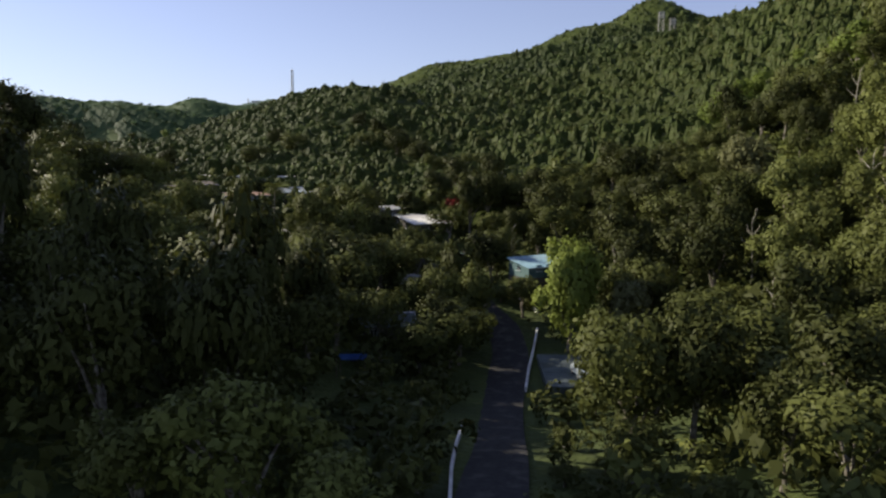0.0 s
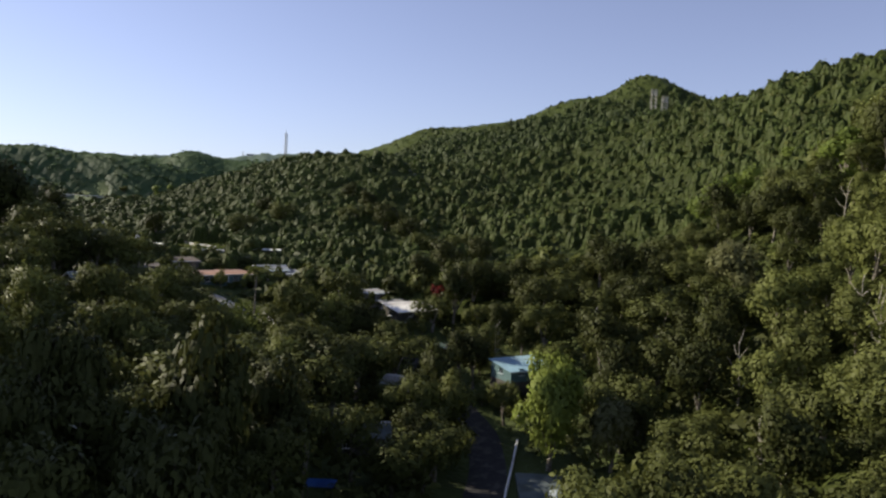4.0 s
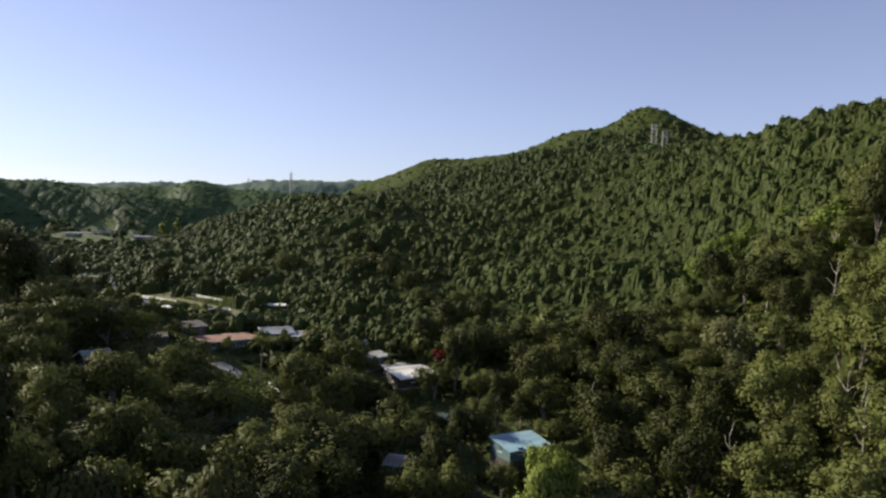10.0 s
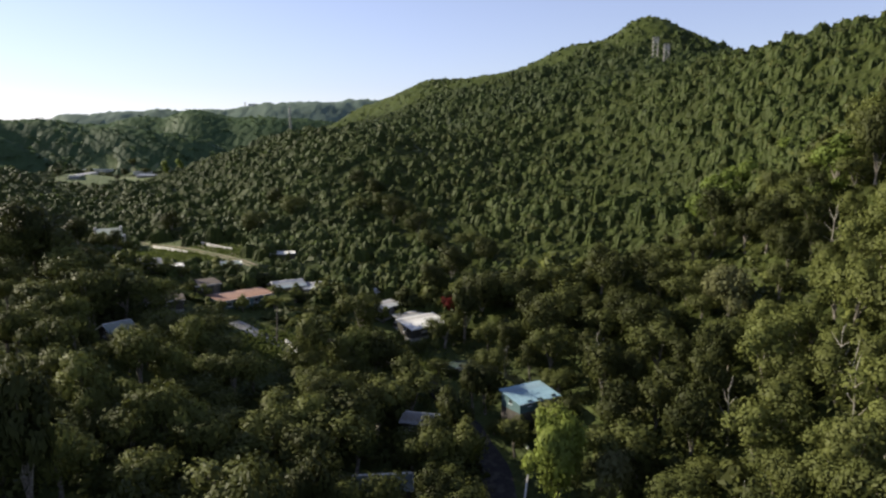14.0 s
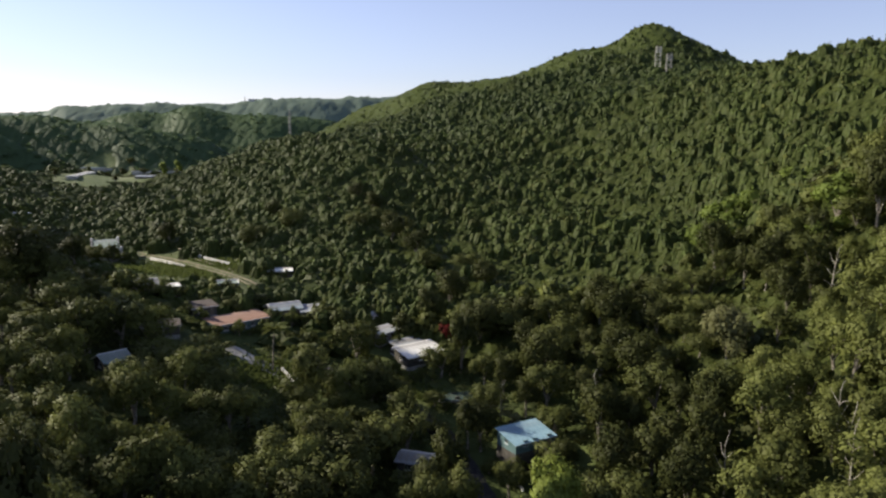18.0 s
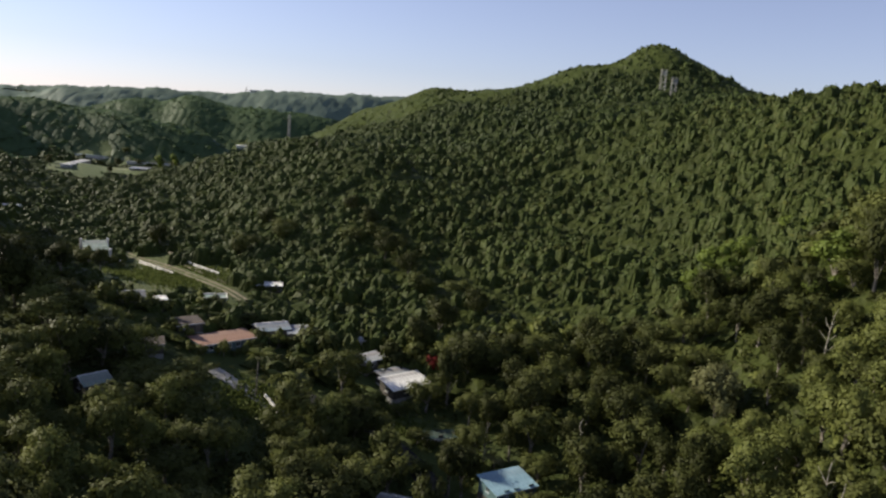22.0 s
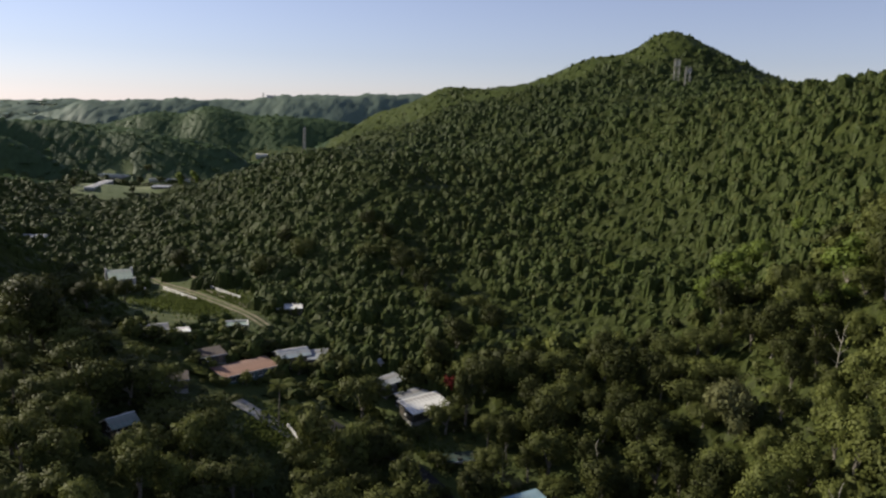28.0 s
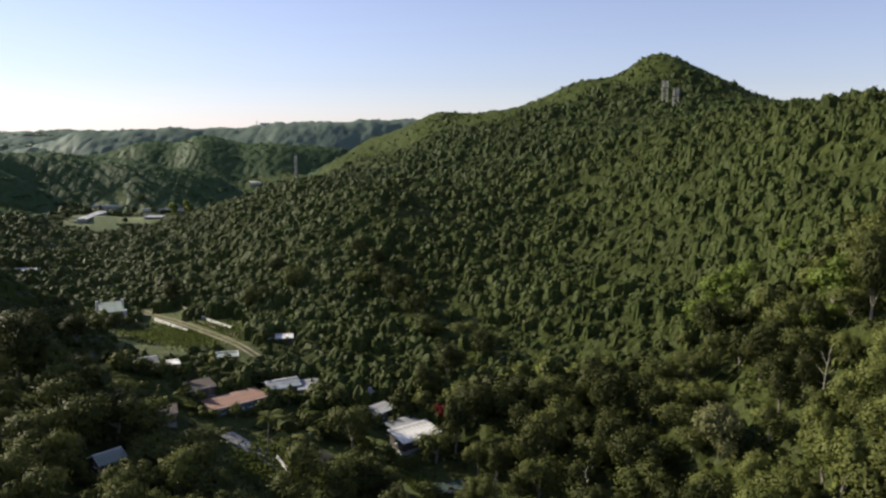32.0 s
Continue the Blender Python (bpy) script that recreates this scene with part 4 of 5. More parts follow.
for j in range(8):
    for i in range(8):
        bm.faces.new((grid[j][i], grid[j][i + 1], grid[j + 1][i + 1], grid[j + 1][i]))
bmesh.ops.solidify(bm, geom=bm.faces[:], thickness=0.02)
part("sheet", bm, TARP, tarp)
for sx in (-1.45, 1.45):
    for sy in (-1.15, 1.15):
        bm = bmesh.new()
        tube(bm, [(sx, sy, -0.4), (sx, sy, 2.32)], [0.05, 0.04])
        part("post", bm, WOOD, tarp)


# ---- parked car in the yard ----
def parked_car(x, y, z, turn):
    root = tagged(new("car"), "grey hatchback car parked on the concrete yard", "car")
    root.matrix_world = pose(x, y, z, 0, 0, turn)
    side = [(-2.0, 0.35), (-2.05, 0.75), (-1.85, 0.95), (-1.0, 1.02), (-0.45, 1.42), (0.9, 1.45), (1.55, 1.05), (1.95, 0.95), (2.0, 0.35)]
    bm = bmesh.new()
    rows = [[bm.verts.new((sx * (0.84 if zz < 1.1 else 0.66), yy, zz)) for yy, zz in side] for sx in (-1, 1)]
    for k in range(len(side)):
        j = (k + 1) % len(side)
        bm.faces.new((rows[0][k], rows[0][j], rows[1][j], rows[1][k]))
    bm.faces.new(rows[0][::-1])
    bm.faces.new(rows[1])
    bmesh.ops.bevel(bm, geom=bm.edges[:], offset=0.05, segments=2, affect="EDGES")
    part("body", bm, CAR_PAINT, root)
    for name, y0, z0, y1, z1 in (("windscreen", -0.95, 1.05, -0.5, 1.39), ("rear_window", 1.50, 1.09, 0.98, 1.42)):
        bm = bmesh.new()
        up = 0.02
        v = [bm.verts.new(q) for q in ((-0.68, y0, z0 + up), (0.68, y0, z0 + up), (0.58, y1, z1 + up), (-0.58, y1, z1 + up))]
        bm.faces.new(v)
        bmesh.ops.solidify(bm, geom=bm.faces[:], thickness=0.03)
        part(name, bm, GLASS, root, "dark glass")
    for sx in (-0.78, 0.78):
        for yy in (-1.3, 1.25):
            bm = bmesh.new()
            bmesh.ops.create_cone(bm, cap_ends=True, segments=18, radius1=0.31, radius2=0.31, depth=0.2, matrix=pose(sx, yy, 0.31, 0, 90, 0))
            wheel = part("wheel", bm, RUBBER, root)
            bm = bmesh.new()
            bmesh.ops.create_cone(bm, cap_ends=True, segments=12, radius1=0.18, radius2=0.16, depth=0.22, matrix=pose(sx, yy, 0.31, 0, 90, 0))
            part("rim", bm, STEEL, wheel)
    return root


parked_car(13.2, 85.6, -5.33, 8)


# ---- masts ----
def lattice_mast(x, y, wide, high, label, name="mast"):
    """Four legs with rings and crossed braces."""
    root = tagged(new(name), label, "mast")
    root.location = (x, y, float(land(x, y)))
    n = max(4, round(high / 2.0))
    for sx in (-1, 1):
        for sy in (-1, 1):
            bm = bmesh.new()
            tube(bm, [(sx * wide / 2, sy * wide / 2, -1), (sx * wide / 2, sy * wide / 2, high)], [0.11 * max(1, wide / 2), 0.08 * max(1, wide / 2)], 5)
            part("leg", bm, STEEL, root)
    for k in range(1, n + 1):
        z = high * k / n
        bm = bmesh.new()
        for (ax, ay), (cx, cy) in (((-1, -1), (1, -1)), ((1, -1), (1, 1)), ((1, 1), (-1, 1)), ((-1, 1), (-1, -1))):
            tube(bm, [(ax * wide / 2, ay * wide / 2, z), (cx * wide / 2, cy * wide / 2, z)], [0.06 * max(1, wide / 2)] * 2, 4)
            tube(bm, [(ax * wide / 2, ay * wide / 2, z - high / n), (cx * wide / 2, cy * wide / 2, z)], [0.05 * max(1, wide / 2)] * 2, 4)
        part("brace", bm, STEEL, root)
    return root


m1 = lattice_mast(-77.2, 334, 0.8, 13.5, "slender grey lattice mast on the wooded spur")
bm = bmesh.new()
tube(bm, [(0, 0, 13.0), (0, 0, 15.0)], [0.08, 0.03], 5)
part("antenna", bm, STEEL, m1)
lattice_mast(-209, 720, 1.0, 7.0, "small lattice mast on the far ridge")
for mx, my, mh in ((95.0, 401, 14.5), (99.6, 397, 11.0)):
    m2 = lattice_mast(mx, my, 2.4, mh, "broad grey lattice mast below the hill's peak")
    for k in range(3):
        bm = bmesh.new()
        box(bm, -1.0 + k, -1.65, mh - 3.2, 0.55, 0.3, 2.6)
        part("antenna_panel", bm, STEEL, m2)

# ---- trees near the camera, each a thing of its own ----
def unit_tree(name, label, radius, half, stem, cards, leaf, mat, seed, lobes=7, group="valley trees", bark=BARK, flat=0.8, trunk_wide=0.26, category="tree"):
    """A tree with a tapered trunk, limbs into the crown's lobes, and a crown of leaf cards."""
    root = tagged(new(name), label, category, group)
    v, c, norm, _ = crown_cards(cards, lobes, leaf / radius, seed, flat)
    up = stem * 0.5 + half * 0.8
    me = quad_mesh("crown", v * np.array([radius, radius, half]) + np.array([0, 0, up]), [mat], None, norm)
    ob = new("crown", me)
    ob.parent = root
    bm = bmesh.new()
    r = random.Random(seed)
    lean = Vector((r.uniform(-0.4, 0.4), r.uniform(-0.4, 0.4), 0))
    fork = Vector((0, 0, stem * 0.6)) + lean
    tube(bm, [(0, 0, -1.2), lean * 0.4 + Vector((0, 0, stem * 0.3)), fork, fork + Vector((0, 0, half * 0.6))], [trunk_wide * 1.3, trunk_wide, trunk_wide * 0.8, trunk_wide * 0.3], 7)
    for p in c[:5]:
        end = Vector((p[0] * radius, p[1] * radius, p[2] * half + up))
        mid = fork.lerp(end, 0.5) + Vector((0, 0, 0.3))
        tube(bm, [fork * 0.9, mid, end], [trunk_wide * 0.5, trunk_wide * 0.32, 0.04], 5)
    part("trunk", bm, bark, root)
    return root


def palm(name, label, high, fronds, length, mat, seed, category="palm", wide=0.14, up=0.5):
    """A palm: a ringed stem and arching fronds of many leaflets."""
    root = tagged(new(name), label, category)
    r = random.Random(seed)
    bend = Vector((r.uniform(-0.8, 0.8), r.uniform(-0.5, 0.5), 0))
    bm = bmesh.new()
    tube(bm, [Vector((0, 0, -0.8))] + [bend * (k / 5) ** 2 + Vector((0, 0, high * k / 5)) for k in range(6)], [wide * 1.5] + [wide * (1.3 - 0.1 * k) for k in range(6)], 8)
    part("trunk", bm, BARK, root)
    spine = [Vector((length * s * (1 - 0.12 * s), 0, length * (up * s - 0.75 * s * s))) for s in [k / 9 for k in range(10)]]
    v = []
    for k in range(1, 10):
        a, c = spine[k - 1], spine[k]
        for e in (0.25, 0.75):
            p = a.lerp(c, e)
            w = length * 0.24 * math.sin(math.pi * min(0.97, (k + e) / 10.2)) + 0.1
            for sg in (-1, 1):
                tip = p + Vector((0.35 * w, sg * w, -0.45 * w))
                v += [p + Vector((-0.07, 0, 0)), p + Vector((0.07, 0, 0.02)), tip + Vector((0.05, 0, 0)), tip - Vector((0.05, 0, 0))]
        v += [a + Vector((0, -0.03, 0)), a + Vector((0, 0.03, 0)), c + Vector((0, 0.02, 0)), c + Vector((0, -0.02, 0))]
    me = quad_mesh("frond", np.array([tuple(q) for q in v]), [mat])
    for k in range(fronds):
        ob = new("frond", me)
        ob.parent = root
        s = r.uniform(0.8, 1.1)
        ob.matrix_local = Matrix.Translation(bend + Vector((0, 0, high))) @ pose(0, 0, 0, 0, 0, 360 * k / fronds + r.uniform(-14, 14)) @ Matrix.Rotation(-r.uniform(-0.35, 0.55), 4, "Y") @ Matrix.Diagonal((s, s, s, 1))
    return root


def put(ob, x, y, scale=1.0, turn=0.0, z=None):
    ob.matrix_basis = pose(x, y, float(land(x, y)) if z is None else z, 0, 0, turn) @ Matrix.Diagonal((scale, scale, scale, 1))
    return ob


# trees that stand out
put(unit_tree("lime_tree", "tall bright lime-green tree beside the blue-roofed house", 4.4, 7.6, 0.4, 6800, 0.2, LEAF_LIME, 101, 30, "", flat=1.0), 13.1, 97.0, 1.12, 20, -4.0)
put(unit_tree("pale_tree", "pale grey-green tree with large silvery leaves on the slope", 5.6, 6.4, 2.4, 2800, 0.34, LEAF_PALE, 102, 22, "", flat=1.0), 46.0, 128.5, 1.0, 0)
put(unit_tree("broad_tree", "broad dome-shaped yellow-green tree behind the grey-green roof", 8.0, 3.0, 3.0, 3000, 0.27, LEAF_LIGHT, 103, 17, "", flat=0.5), -54.0, 131.0, 1.0, 40)
put(unit_tree("roadside_tree", "large spreading tree with pale limbs above the road", 6.6, 7.4, 2.0, 5200, 0.25, LEAF_MID, 104, 16, "", trunk_wide=0.4), 13.0, 57.5, 1.0, 0)
put(unit_tree("roadside_tree", "leafy tree with pale limbs on the slope above the yard", 5.0, 5.2, 4.5, 3600, 0.24, LEAF_MID, 105, 15, "", trunk_wide=0.35), 23.5, 63.0, 1.0, 70)
put(unit_tree("yard_tree", "small upright pale-leaved tree beside the concrete yard", 2.9, 4.4, 2.0, 1900, 0.2, LEAF_PALE, 106, 17, "", flat=1.0), 20.2, 94.5, 1.0, 0)
put(unit_tree("column_tree", "tall narrow leafy tree beside the road", 3.7, 5.6, 2.0, 2300, 0.22, LEAF_MID, 107, 15, "", flat=1.0), 0.2, 104.0, 1.0, 0)
put(unit_tree("dark_tree", "large dark green tree beside the white-roofed house", 6.2, 6.2, 4.0, 3400, 0.26, LEAF_DEEP, 108, 16, ""), 4.0, 156.5, 1.0, 0)
put(unit_tree("gully_tree", "tall dark tree on the valley's shaded side", 5.0, 5.4, 6.0, 3200, 0.24, LEAF_MID, 109, 15, ""), -31.6, 59.0, 1.0, 0)
put(unit_tree("gully_tree", "dense round tree on the valley's shaded side", 4.6, 4.8, 5.6, 3000, 0.24, LEAF_MID, 110, 15, ""), -21.2, 64.4, 1.0, 50)
put(unit_tree("red_shrub", "red-flowering shrub beside the white-roofed house", 2.3, 2.6, 0.6, 800, 0.2, LEAF_RED, 111, 11, "", category="shrub", trunk_wide=0.1), -2.9, 159.6, 1.35, 0)
for k, (x, y, s) in enumerate(((60.2, 179.8, 1.45), (66, 183, 1.3), (73, 151, 1.5), (77.4, 152, 1.4), (76, 181, 1.2), (56, 172.6, 1.2), (69, 146, 1.1))):
    put(unit_tree("bright_tree", "bright yellow-green tree on the slope", 4.8, 3.4, 2.0, 1500, 0.32, LEAF_BRIGHT, 120 + k, 9, "bright slope trees"), x, y, s, 40 * k)
for k, (x, y) in enumerate(((-146, 366), (-141, 371))):
    put(unit_tree("field_tree", "pale upright tree in the far field", 3.6, 5.0, 1.5, 500, 0.5, LEAF_LIME, 130 + k, 8, "pale field trees", flat=1.0), x, y, 0.8, 0)
put(palm("coconut_palm", "coconut palm with a slender pale trunk by the lane", 8.0, 15, 3.6, LEAF_LIGHT, 5), -36.2, 141.5)
put(palm("coconut_palm", "coconut palm with a slender trunk beside the lawn", 7.2, 14, 3.3, LEAF_LIGHT, 6), -31.4, 137.5)
put(palm("coconut_palm", "coconut palm beside the lane's white wall", 6.4, 13, 3.2, LEAF_MID, 7), -27.5, 141.0)
put(palm("fan_plant", "low plant with large arching pale fronds on the slope", 2.2, 10, 4.2, LEAF_PALE, 8, "plant", 0.2, 0.75), 26.2, 113.8)
put(palm("fan_plant", "low plant with arching pale fronds by the road bend", 1.6, 8, 3.0, LEAF_PALE, 9, "plant", 0.16, 0.75), 9.4, 131.0)

def bare_tree(x, y, high, seed):
    """A dead tree: a bleached stem that forks into crooked bare branches."""
    root = tagged(new("bare_tree"), "dead tree with bleached bare branches on the slope", "tree", "dead trees")
    root.location = (x, y, float(land(x, y)))
    r = random.Random(seed)
    bend = Vector((r.uniform(-0.8, 0.8), r.uniform(-0.8, 0.8), 0))
    stem = [bend * (k / 5) ** 2 + Vector((0, 0, -0.5 + (high + 0.5) * k / 5)) for k in range(6)]
    bm = bmesh.new()
    tube(bm, stem, [0.16, 0.14, 0.12, 0.10, 0.07, 0.04], 6)
    part("trunk", bm, DEAD_WOOD, root)
    for k in range(7):
        a = stem[2 + k % 4]
        out = Vector((math.cos(k * 2.4), math.sin(k * 2.4), 0)) * r.uniform(0.9, 1.9)
        bm = bmesh.new()
        tube(bm, [a, a + out * 0.5 + Vector((0, 0, 0.7)), a + out + Vector((r.uniform(-0.3, 0.3), 0, r.uniform(0.9, 2.0)))], [0.075, 0.05, 0.025], 5)
        part("branch", bm, DEAD_WOOD, root)


for k, (x, y, h) in enumerate(((47.6, 88.3, 9.5), (50, 97.5, 9.0), (49.1, 93.4, 8.5), (36.4, 98.7, 9.0), (31, 76.5, 8.5), (24.1, 128, 8.0), (7.5, 131.5, 6.5), (62, 128, 9.0))):
    bare_tree(x, y, h, 400 + k)

# shrubs before the houses
SHRUBS = [
    unit_tree("garden_shrub", "leafy garden shrub beside a house", 1.5, 1.2, 0.3, 420, 0.16, LEAF_MID, 301, 9, "garden shrubs", trunk_wide=0.07, category="shrub"),
    unit_tree("garden_shrub", "light green garden shrub beside a house", 1.3, 1.3, 0.3, 380, 0.15, LEAF_LIGHT, 302, 8, "garden shrubs", trunk_wide=0.07, category="shrub"),
]
SHRUB_AT = [
    (8.0, 115.6, 1.3), (10.6, 116.2, 1.2), (13.2, 116.8, 1.35), (16.4, 118.6, 1.3), (6.2, 118.4, 1.0), (-11.4, 143.8, 1.1), (-8.6, 144.6, 1.3), (-5.4, 145.4, 1.0), (-2.2, 147.4, 1.2), (-13.2, 147.2, 1.4),
    (-1.4, 150.6, 1.4), (-47.2, 152.4, 0.9), (-44.2, 154.2, 0.8), (-51.8, 149.6, 1.0), (-41.0, 157.6, 1.1), (-58.4, 119.8, 0.8), (-62.4, 120.2, 1.0), (-64.6, 123.0, 1.2), (-102.6, 206.6, 1.5), (-99.6, 205.8, 1.6), (-101.4, 204.6, 1.7), (-97.4, 207.0, 1.5),
    (-95.6, 208.6, 1.3), (-104.6, 204.6, 1.4), (-92.6, 207.4, 1.0), (-7.8, 110.2, 1.2), (-3.6, 110.4, 1.0), (-2.2, 113.0, 1.3), (-36.8, 163.6, 1.2), (-42.6, 162.4, 1.1), (-73.6, 161.2, 1.0), (-67.6, 162.6, 0.9),
    (-50.8, 194.2, 0.9), (-46.4, 194.8, 0.9), (-14.4, 157.2, 1.2), (-19.6, 158.4, 1.2),
    (-63.6, 163.2, 1.7), (-66.2, 161.8, 1.7), (-69.4, 160.6, 1.8), (-72.2, 160.0, 1.6), (-58.6, 155.8, 1.3), (-54.6, 155.4, 1.2), (-40.6, 161.8, 1.6), (-37.8, 162.0, 1.5), (-33.8, 164.4, 1.6), (-58.0, 174.8, 1.6), (-55.2, 174.9, 1.5),
    (-46.0, 152.6, 1.2), (-49.6, 150.2, 1.2), (-42.4, 155.6, 1.2), (-57.2, 120.4, 1.3), (-60.2, 119.2, 1.3), (-49.0, 194.0, 1.2), (-17.4, 157.4, 1.4),
]
for k, (x, y, s) in enumerate(SHRUB_AT):
    m = pose(x, y, float(land(x, y)), 0, 0, 67 * k) @ Matrix.Diagonal((s, s, s * (0.9 + 0.1 * (k % 4)), 1))
    if k < 2:
        SHRUBS[k].matrix_basis = m
    else:
        copy_thing(SHRUBS[k % 2], m)

# the rest of the nearest trees
KINDS = [
    unit_tree("broadleaf_tree", "dense round broadleaf tree in the valley", 4.4, 4.0, 3.4, 2170, 0.218, LEAF_MID, 201, 15),
    unit_tree("broadleaf_tree", "dark green broadleaf tree in the valley", 4.7, 4.4, 3.8, 2170, 0.226, LEAF_DEEP, 202, 16),
    unit_tree("broadleaf_tree", "feathery light green tree in the valley", 4.2, 3.6, 3.2, 2450, 0.191, LEAF_LIGHT, 203, 14),
    unit_tree("broadleaf_tree", "spreading flat-topped broadleaf tree in the valley", 5.2, 3.0, 4.6, 2310, 0.218, LEAF_MID, 204, 16, flat=0.5),
    unit_tree("slender_tree", "slender dark green tree in the valley", 3.0, 5.0, 4.0, 1960, 0.195, LEAF_DEEP, 205, 14, flat=1.0),
    unit_tree("broadleaf_tree", "irregular mid-green broadleaf tree in the valley", 4.6, 4.2, 3.4, 2170, 0.226, LEAF_MID, 206, 13),
    unit_tree("shrubby_tree", "low bushy tree in the valley", 3.4, 2.4, 1.2, 1680, 0.191, LEAF_MID, 207, 13),
    unit_tree("pale_leaved_tree", "pale-leaved tree among darker ones", 3.2, 3.4, 3.0, 1680, 0.203, LEAF_PALE, 208, 14),
]
TREE_RNG = np.random.default_rng(77)
spots = jittered(-130, 130, 42, 168, 6.4, TREE_RNG)
spots = spots[in_sight(spots, 0.61, 6) & ~open_ground(spots, 1.2)]
spots = spots[lowness(spots) > 0.5]
special = np.array([(12.2, 96.4), (46, 128.5), (43, 122), (-54, 131), (-50, 136), (-48, 140), (49, 136), (48, 128), (14, 60.5), (23.5, 63), (19.6, 92.5), (0.2, 104), (4, 156.5), (-31.6, 59), (-21.2, 64.4), (61, 176), (74, 153), (-36.2, 141.5), (26.2, 113.8), (15, 108), (20, 82)])
spots = spots[(np.linalg.norm(spots[:, None] - special[None], axis=2) > 5.0).all(1)]
order = np.argsort(spots[:, 1])
spots = spots[order][:290]
used = set()
for x, y in spots:
    low = abs(x - 2) < 14 and y < (84 if x < 2 else 112)          # low growth in the gully beside the road
    k = 6 if low and TREE_RNG.random() < 0.75 else int(TREE_RNG.choice(8, p=[0.2, 0.17, 0.14, 0.12, 0.08, 0.2, 0.06, 0.03]))
    # lighter leaf colour in place of light on the backlit left slope
    if x < -18 and y > 74:
        k = (0, 2, 5, 2, 0, 5, 3, 7)[k]
    if x < 6 and y < 66:          # the deep gully: darker leaves stand in for part of its shade
        k = (1, 1, 4, 1, 4, 1, 6, 1)[k]
    if 14 < x < 46 and y < 74:
        k = (1, 5, 1, 5, 1, 5, 6, 1)[k]
    if x > 38 and 74 < y < 128:
        k = (2, 0, 2, 0, 5, 2, 2, 7)[k]
    if 6 < x < 38 and 98 < y < 165:          # the shaded side gully: its shade deepened by darker leaf colour
        k = (1, 5, 1, 1)[k % 4]
    s = TREE_RNG.uniform(0.5, 0.75) if low else TREE_RNG.uniform(0.75, 1.25) * (0.97 if x < -12 and y < 110 else 1.0)
    m = pose(x, y, float(land(x, y)), 0, 0, TREE_RNG.uniform(0, 360)) @ Matrix.Diagonal((s, s * TREE_RNG.uniform(0.9, 1.1), s * TREE_RNG.uniform(0.85, 1.2), 1))
    if k in used:
        copy_thing(KINDS[k], m)
    else:
        KINDS[k].matrix_basis = m
        used.add(k)

# trees that close off the village and hide the road's bend: kind, place, height
for k, x, y, tall in ((1, -85.5, 142, 15), (1, -76, 149, 7), (5, -79, 143.5, 9), (1, -92, 158, 11), (5, -99, 166, 10), (1, -88, 168, 9), (5, -96, 178, 10), (1, -104, 190, 9), (1, -91, 192, 6.5), (5, -96, 194, 6), (6, -56.6, 119.4, 3.8), (6, -60.6, 119.2, 4.0), (6, -54.6, 122.4, 4.2), (6, -63.2, 121.6, 4.4), (6, 9.4, 114.0, 3.6), (6, 13.0, 115.2, 3.8), (6, 5.2, 117.4, 3.6), (6, -2.4, 135.4, 3.4), (6, 1.6, 136.0, 3.2), (5, -62.5, 134, 10.5), (0, -66, 127.5, 11), (5, -70, 121.5, 10), (6, -57.8, 138.5, 4.5), (6, -58.4, 147.2, 3.2), (0, -11.8, 134.5, 6.5), (5, -18, 128.4, 6.5),
                      (4, 1.7, 123.7, 7.5), (0, 3.2, 131.0, 5.5), (6, -25.8, 137, 5), (5, -9.7, 125.0, 7), (6, 5.0, 128.4, 5), (6, -4.6, 136.4, 5.5), (5, -15.6, 137.2, 6), (0, 8.2, 111.0, 6.5), (6, -3.4, 127.6, 5), (2, -22, 133, 6),
                      (0, -23.8, 73.2, 13), (1, -16.5, 79, 10), (1, -17.5, 87, 9), (0, -15, 101, 9), (1, -20, 93, 10), (1, -3.6, 91, 8.5), (5, -2.4, 98, 8), (1, -4.4, 106, 9), (4, -1.4, 111, 9), (1, -15.5, 106, 11), (5, -19, 100, 11), (1, -14.5, 112, 10), (1, -21, 108, 11), (5, -5, 84.5, 7), (2, -2.0, 86.5, 5), (6, -3.4, 79.0, 4.5), (6, -4.2, 72, 4.5),
                      (1, -35.4, 248, 7.5), (5, -26, 233, 7.5), (1, -21, 218, 11), (5, -32, 227.5, 8), (1, -61, 241.5, 7.5), (5, -53, 231, 9), (1, -2.7, 175, 11), (1, -7.5, 167, 10), (5, 1, 193, 9), (1, -13.5, 208, 9), (1, -92, 233, 9), (5, -62, 220.5, 9), (1, -29, 240, 8), (5, -18, 226, 8), (1, 5, 184, 9), (5, -9, 198, 8),
                      (2, -10.2, 33.5, 7.5), (0, -15.2, 34, 7.0), (2, -5.2, 31.5, 5.5), (0, 15, 114.5, 7), (1, 20, 104, 8), (1, 24, 97, 8), (5, 27, 88, 9), (1, 19.5, 99, 6),
                      (1, -196, 391, 6), (5, -186, 389, 5), (1, -176, 387, 6), (0, -164, 385, 5), (1, -154, 386, 6), (5, -146, 383, 5), (1, -188, 345, 4), (0, -192, 352, 4), (1, -162, 349, 4), (1, -206, 398, 5), (5, -180, 406, 5), (1, -150, 396, 6)):
    s = tall / (8.7, 9.6, 7.9, 6.8, 10.7, 9.0, 4.8, 7.5)[k]
    copy_thing(KINDS[k], pose(x, y, float(land(x, y)), 0, 0, 83 * x) @ Matrix.Diagonal((s * 1.1, s * 1.1, s, 1)))

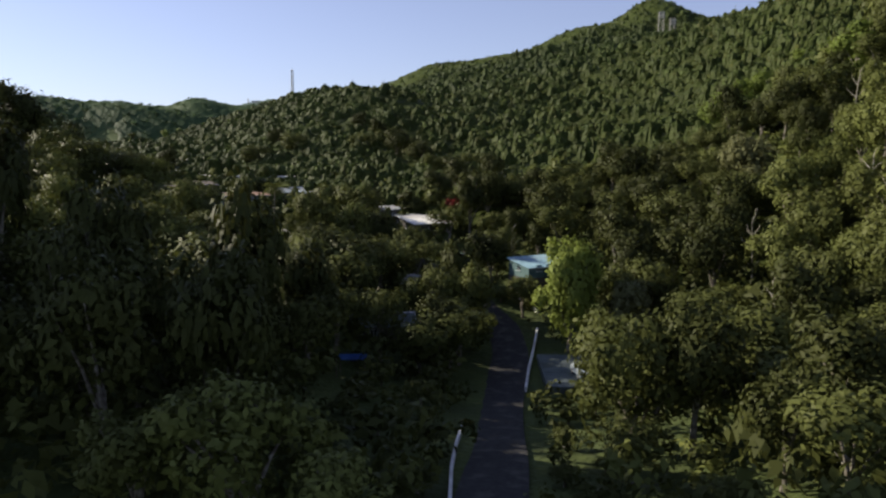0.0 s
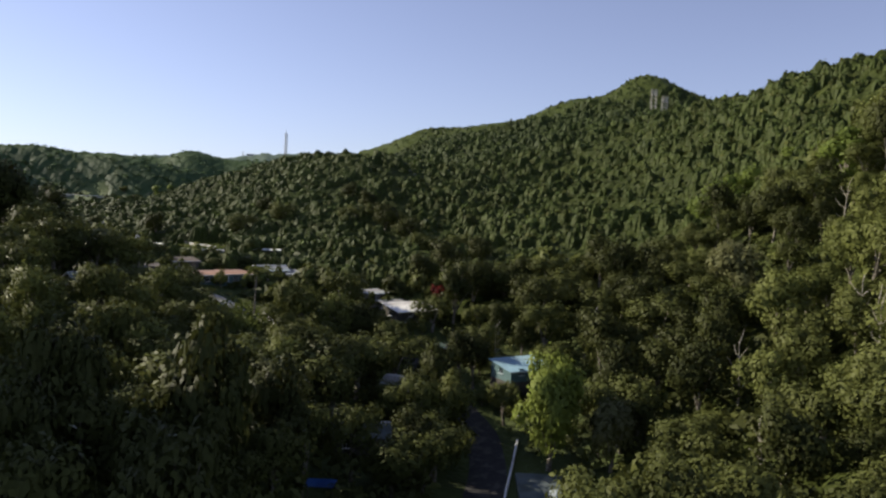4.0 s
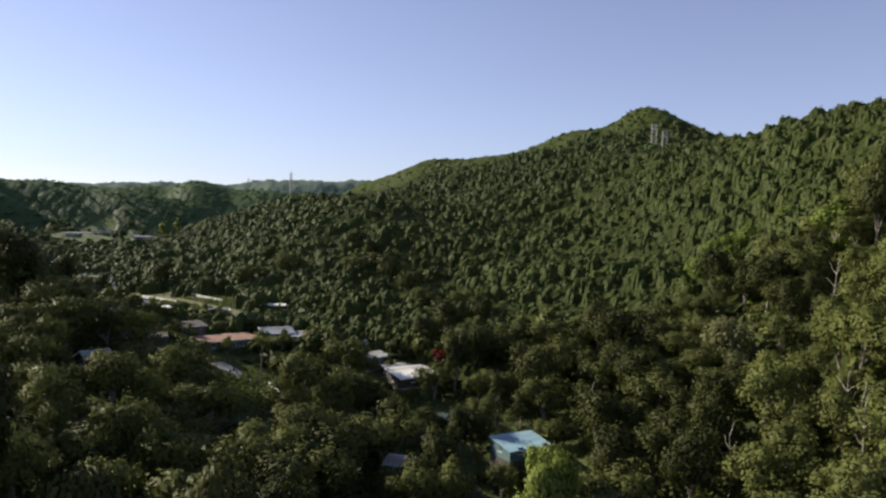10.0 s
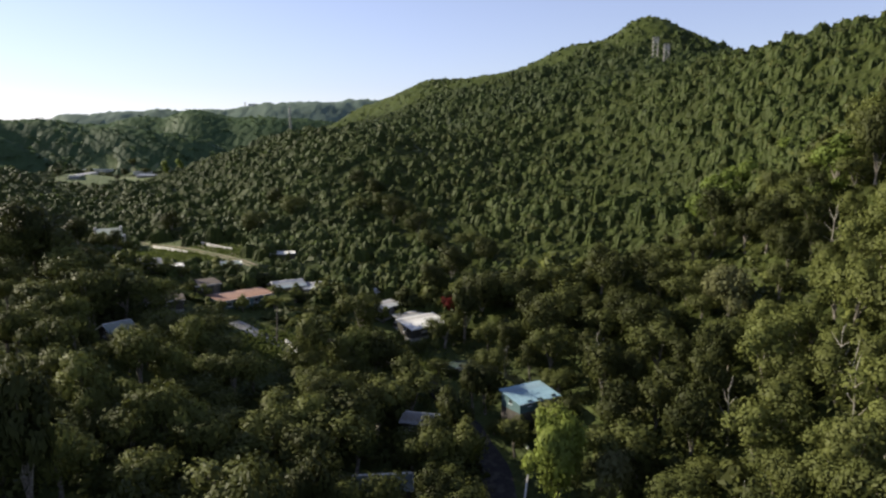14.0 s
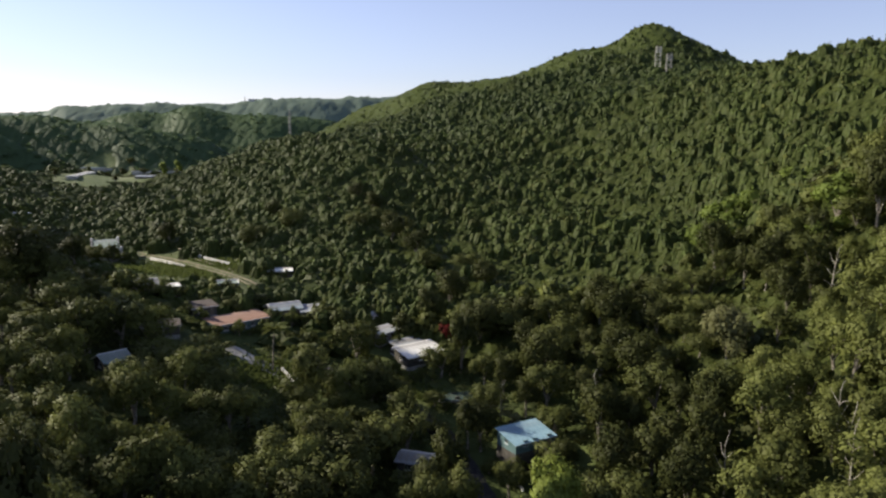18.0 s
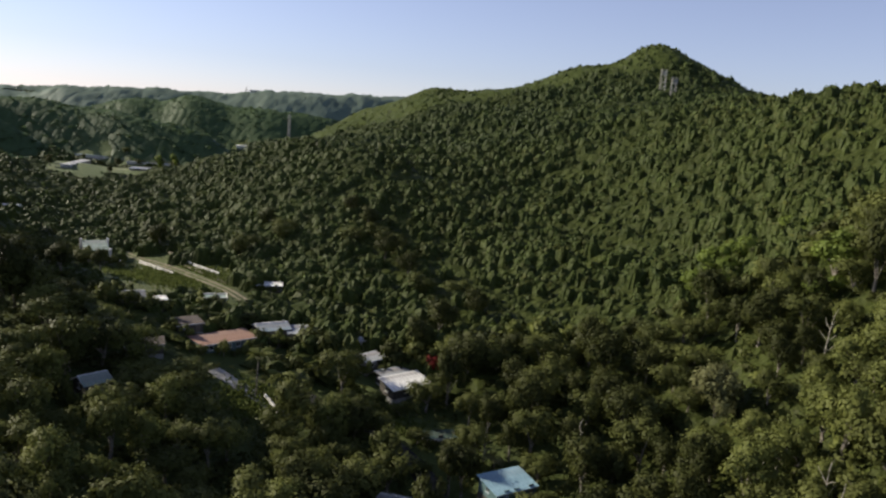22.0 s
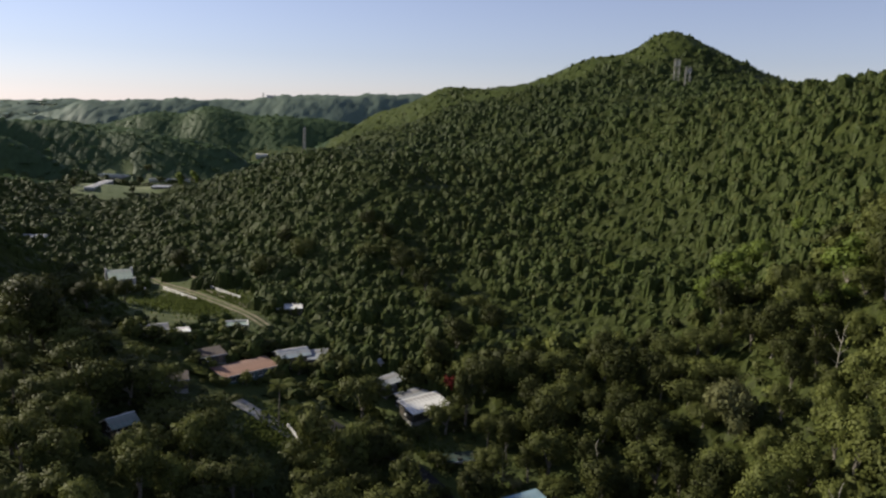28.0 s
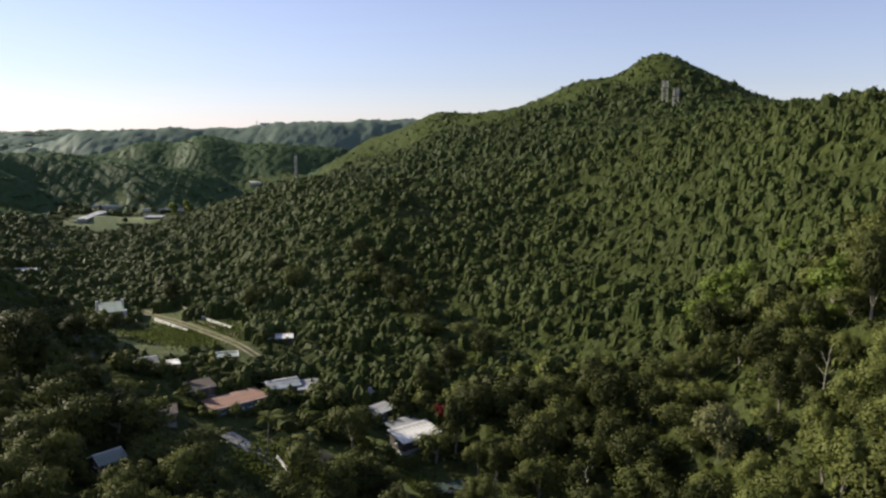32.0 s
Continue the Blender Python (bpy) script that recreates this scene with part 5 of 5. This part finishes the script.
# ---- the forest beyond, and what grows beneath ----
MIXED = [LEAF_DEEP, LEAF_MID, LEAF_LIGHT]
FURTHEST = float(spots[-1, 1])
forest("understorey", "low shrubs beneath the valley's trees", 36, 176, 3.6, 2.5, 2.1, 66, 0.14, 3, MIXED, [0.4, 0.45, 0.15], lift=0.2)
forest("valley_forest", "mixed broadleaf trees round the village", FURTHEST, 168, 4.6, 3.6, 3.6, 300, 0.13, 9, MIXED, [0.35, 0.45, 0.2], 8, 1.5)
SLOPE = [LEAF_DEEP, RIDGE_DEEP, LEAF_MID, RIDGE_MID, RIDGE_LIGHT]


def near_side(p):
    """This side of the valley floor."""
    return p[:, 0] > np.where(p[:, 1] > 400, -95, -205)


RIDGE = [RIDGE_DEEP, RIDGE_MID, RIDGE_LIGHT]
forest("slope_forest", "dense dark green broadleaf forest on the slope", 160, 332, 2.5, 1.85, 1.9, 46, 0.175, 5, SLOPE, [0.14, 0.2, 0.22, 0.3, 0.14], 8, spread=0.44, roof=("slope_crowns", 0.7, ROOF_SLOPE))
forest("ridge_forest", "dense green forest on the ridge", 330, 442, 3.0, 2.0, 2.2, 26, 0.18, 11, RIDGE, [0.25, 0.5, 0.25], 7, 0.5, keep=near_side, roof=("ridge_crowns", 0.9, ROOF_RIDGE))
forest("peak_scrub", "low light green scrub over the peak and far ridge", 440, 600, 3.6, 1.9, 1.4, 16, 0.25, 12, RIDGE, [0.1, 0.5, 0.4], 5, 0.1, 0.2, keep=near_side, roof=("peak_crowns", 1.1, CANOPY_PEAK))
forest("hill_forest", "round-crowned trees on the hills across the valley", 330, 620, 5.2, 2.6, 1.9, 16, 0.28, 14, [LEAF_HILL_HAZED], [1.0], 6, 0.2, 0.25, keep=lambda p: ~near_side(p))
forest("far_forest", "wooded hills beyond the valley", 960, 1350, 9.0, 6.0, 2.0, 10, 0.6, 13, [LEAF_FAR_HAZED], [1.0], 5, 0.2, keep=lambda p: (p[:, 0] < 60) & (p[:, 0] < 400 - 0.5 * p[:, 1]))
forest("distant_forest", "distant wooded hills at the horizon", 1350, 2400, 26.0, 17.0, 5.0, 6, 0.75, 17, [LEAF_FAR_HAZED], [1.0], 5, keep=lambda p: p[:, 0] < 60)

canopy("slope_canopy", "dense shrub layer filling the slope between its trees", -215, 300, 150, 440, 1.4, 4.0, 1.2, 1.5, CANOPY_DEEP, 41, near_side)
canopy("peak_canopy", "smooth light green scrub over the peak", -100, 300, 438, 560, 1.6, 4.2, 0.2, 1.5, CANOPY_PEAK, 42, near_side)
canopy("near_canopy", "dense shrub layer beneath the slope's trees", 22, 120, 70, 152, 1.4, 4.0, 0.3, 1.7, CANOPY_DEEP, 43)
canopy("hill_canopy", "closed canopy over the hills across the valley", -460, -80, 330, 622, 1.6, 3.6, 0.5, 1.2, CANOPY_HILL_HAZED, 44, lambda p: ~near_side(p))
canopy("far_canopy", "closed canopy over the distant ridges", -900, 40, 620, 1000, 3.0, 6.0, 1.2, 1.6, CANOPY_FAR_HAZED, 45)
canopy("horizon_canopy", "closed canopy over the ridge at the horizon", -1100, 40, 1000, 1500, 9.0, 22.0, 1.2, 2.5, CANOPY_FAR_HAZED, 46)

# meadow grass
GR = np.random.default_rng(31)
gp = np.concatenate([np.stack([cx + GR.normal(0, sd, n), cy + GR.normal(0, sd, n)], 1) for cx, cy, sd, n in ((-80, 203, 7, 2600), (-70, 201, 6, 1800), (-36, 139, 4.5, 1500), (-8, 139, 3, 700))])
gp = gp[(off_line(gp, TRACK) > 1.9) & (off_line(gp, ROAD) > 2.6)]
ang, hh = GR.uniform(0, 6.283, len(gp)), GR.uniform(0.25, 0.7, len(gp))
base = np.column_stack([gp, land(gp[:, 0], gp[:, 1])])
side = np.column_stack([np.cos(ang), np.sin(ang), 0 * ang]) * 0.22
tops = np.column_stack([GR.uniform(-0.25, 0.25, (len(gp), 2)), hh])
blades = np.stack([base - side, base + side, base + side * 0.8 + tops, base - side * 0.8 + tops], 1).reshape(-1, 3)
tagged(new("meadow_grass", quad_mesh("meadow_grass", blades, [GRASS])), "rough yellow-green meadow grass", "grass", kind="stuff")
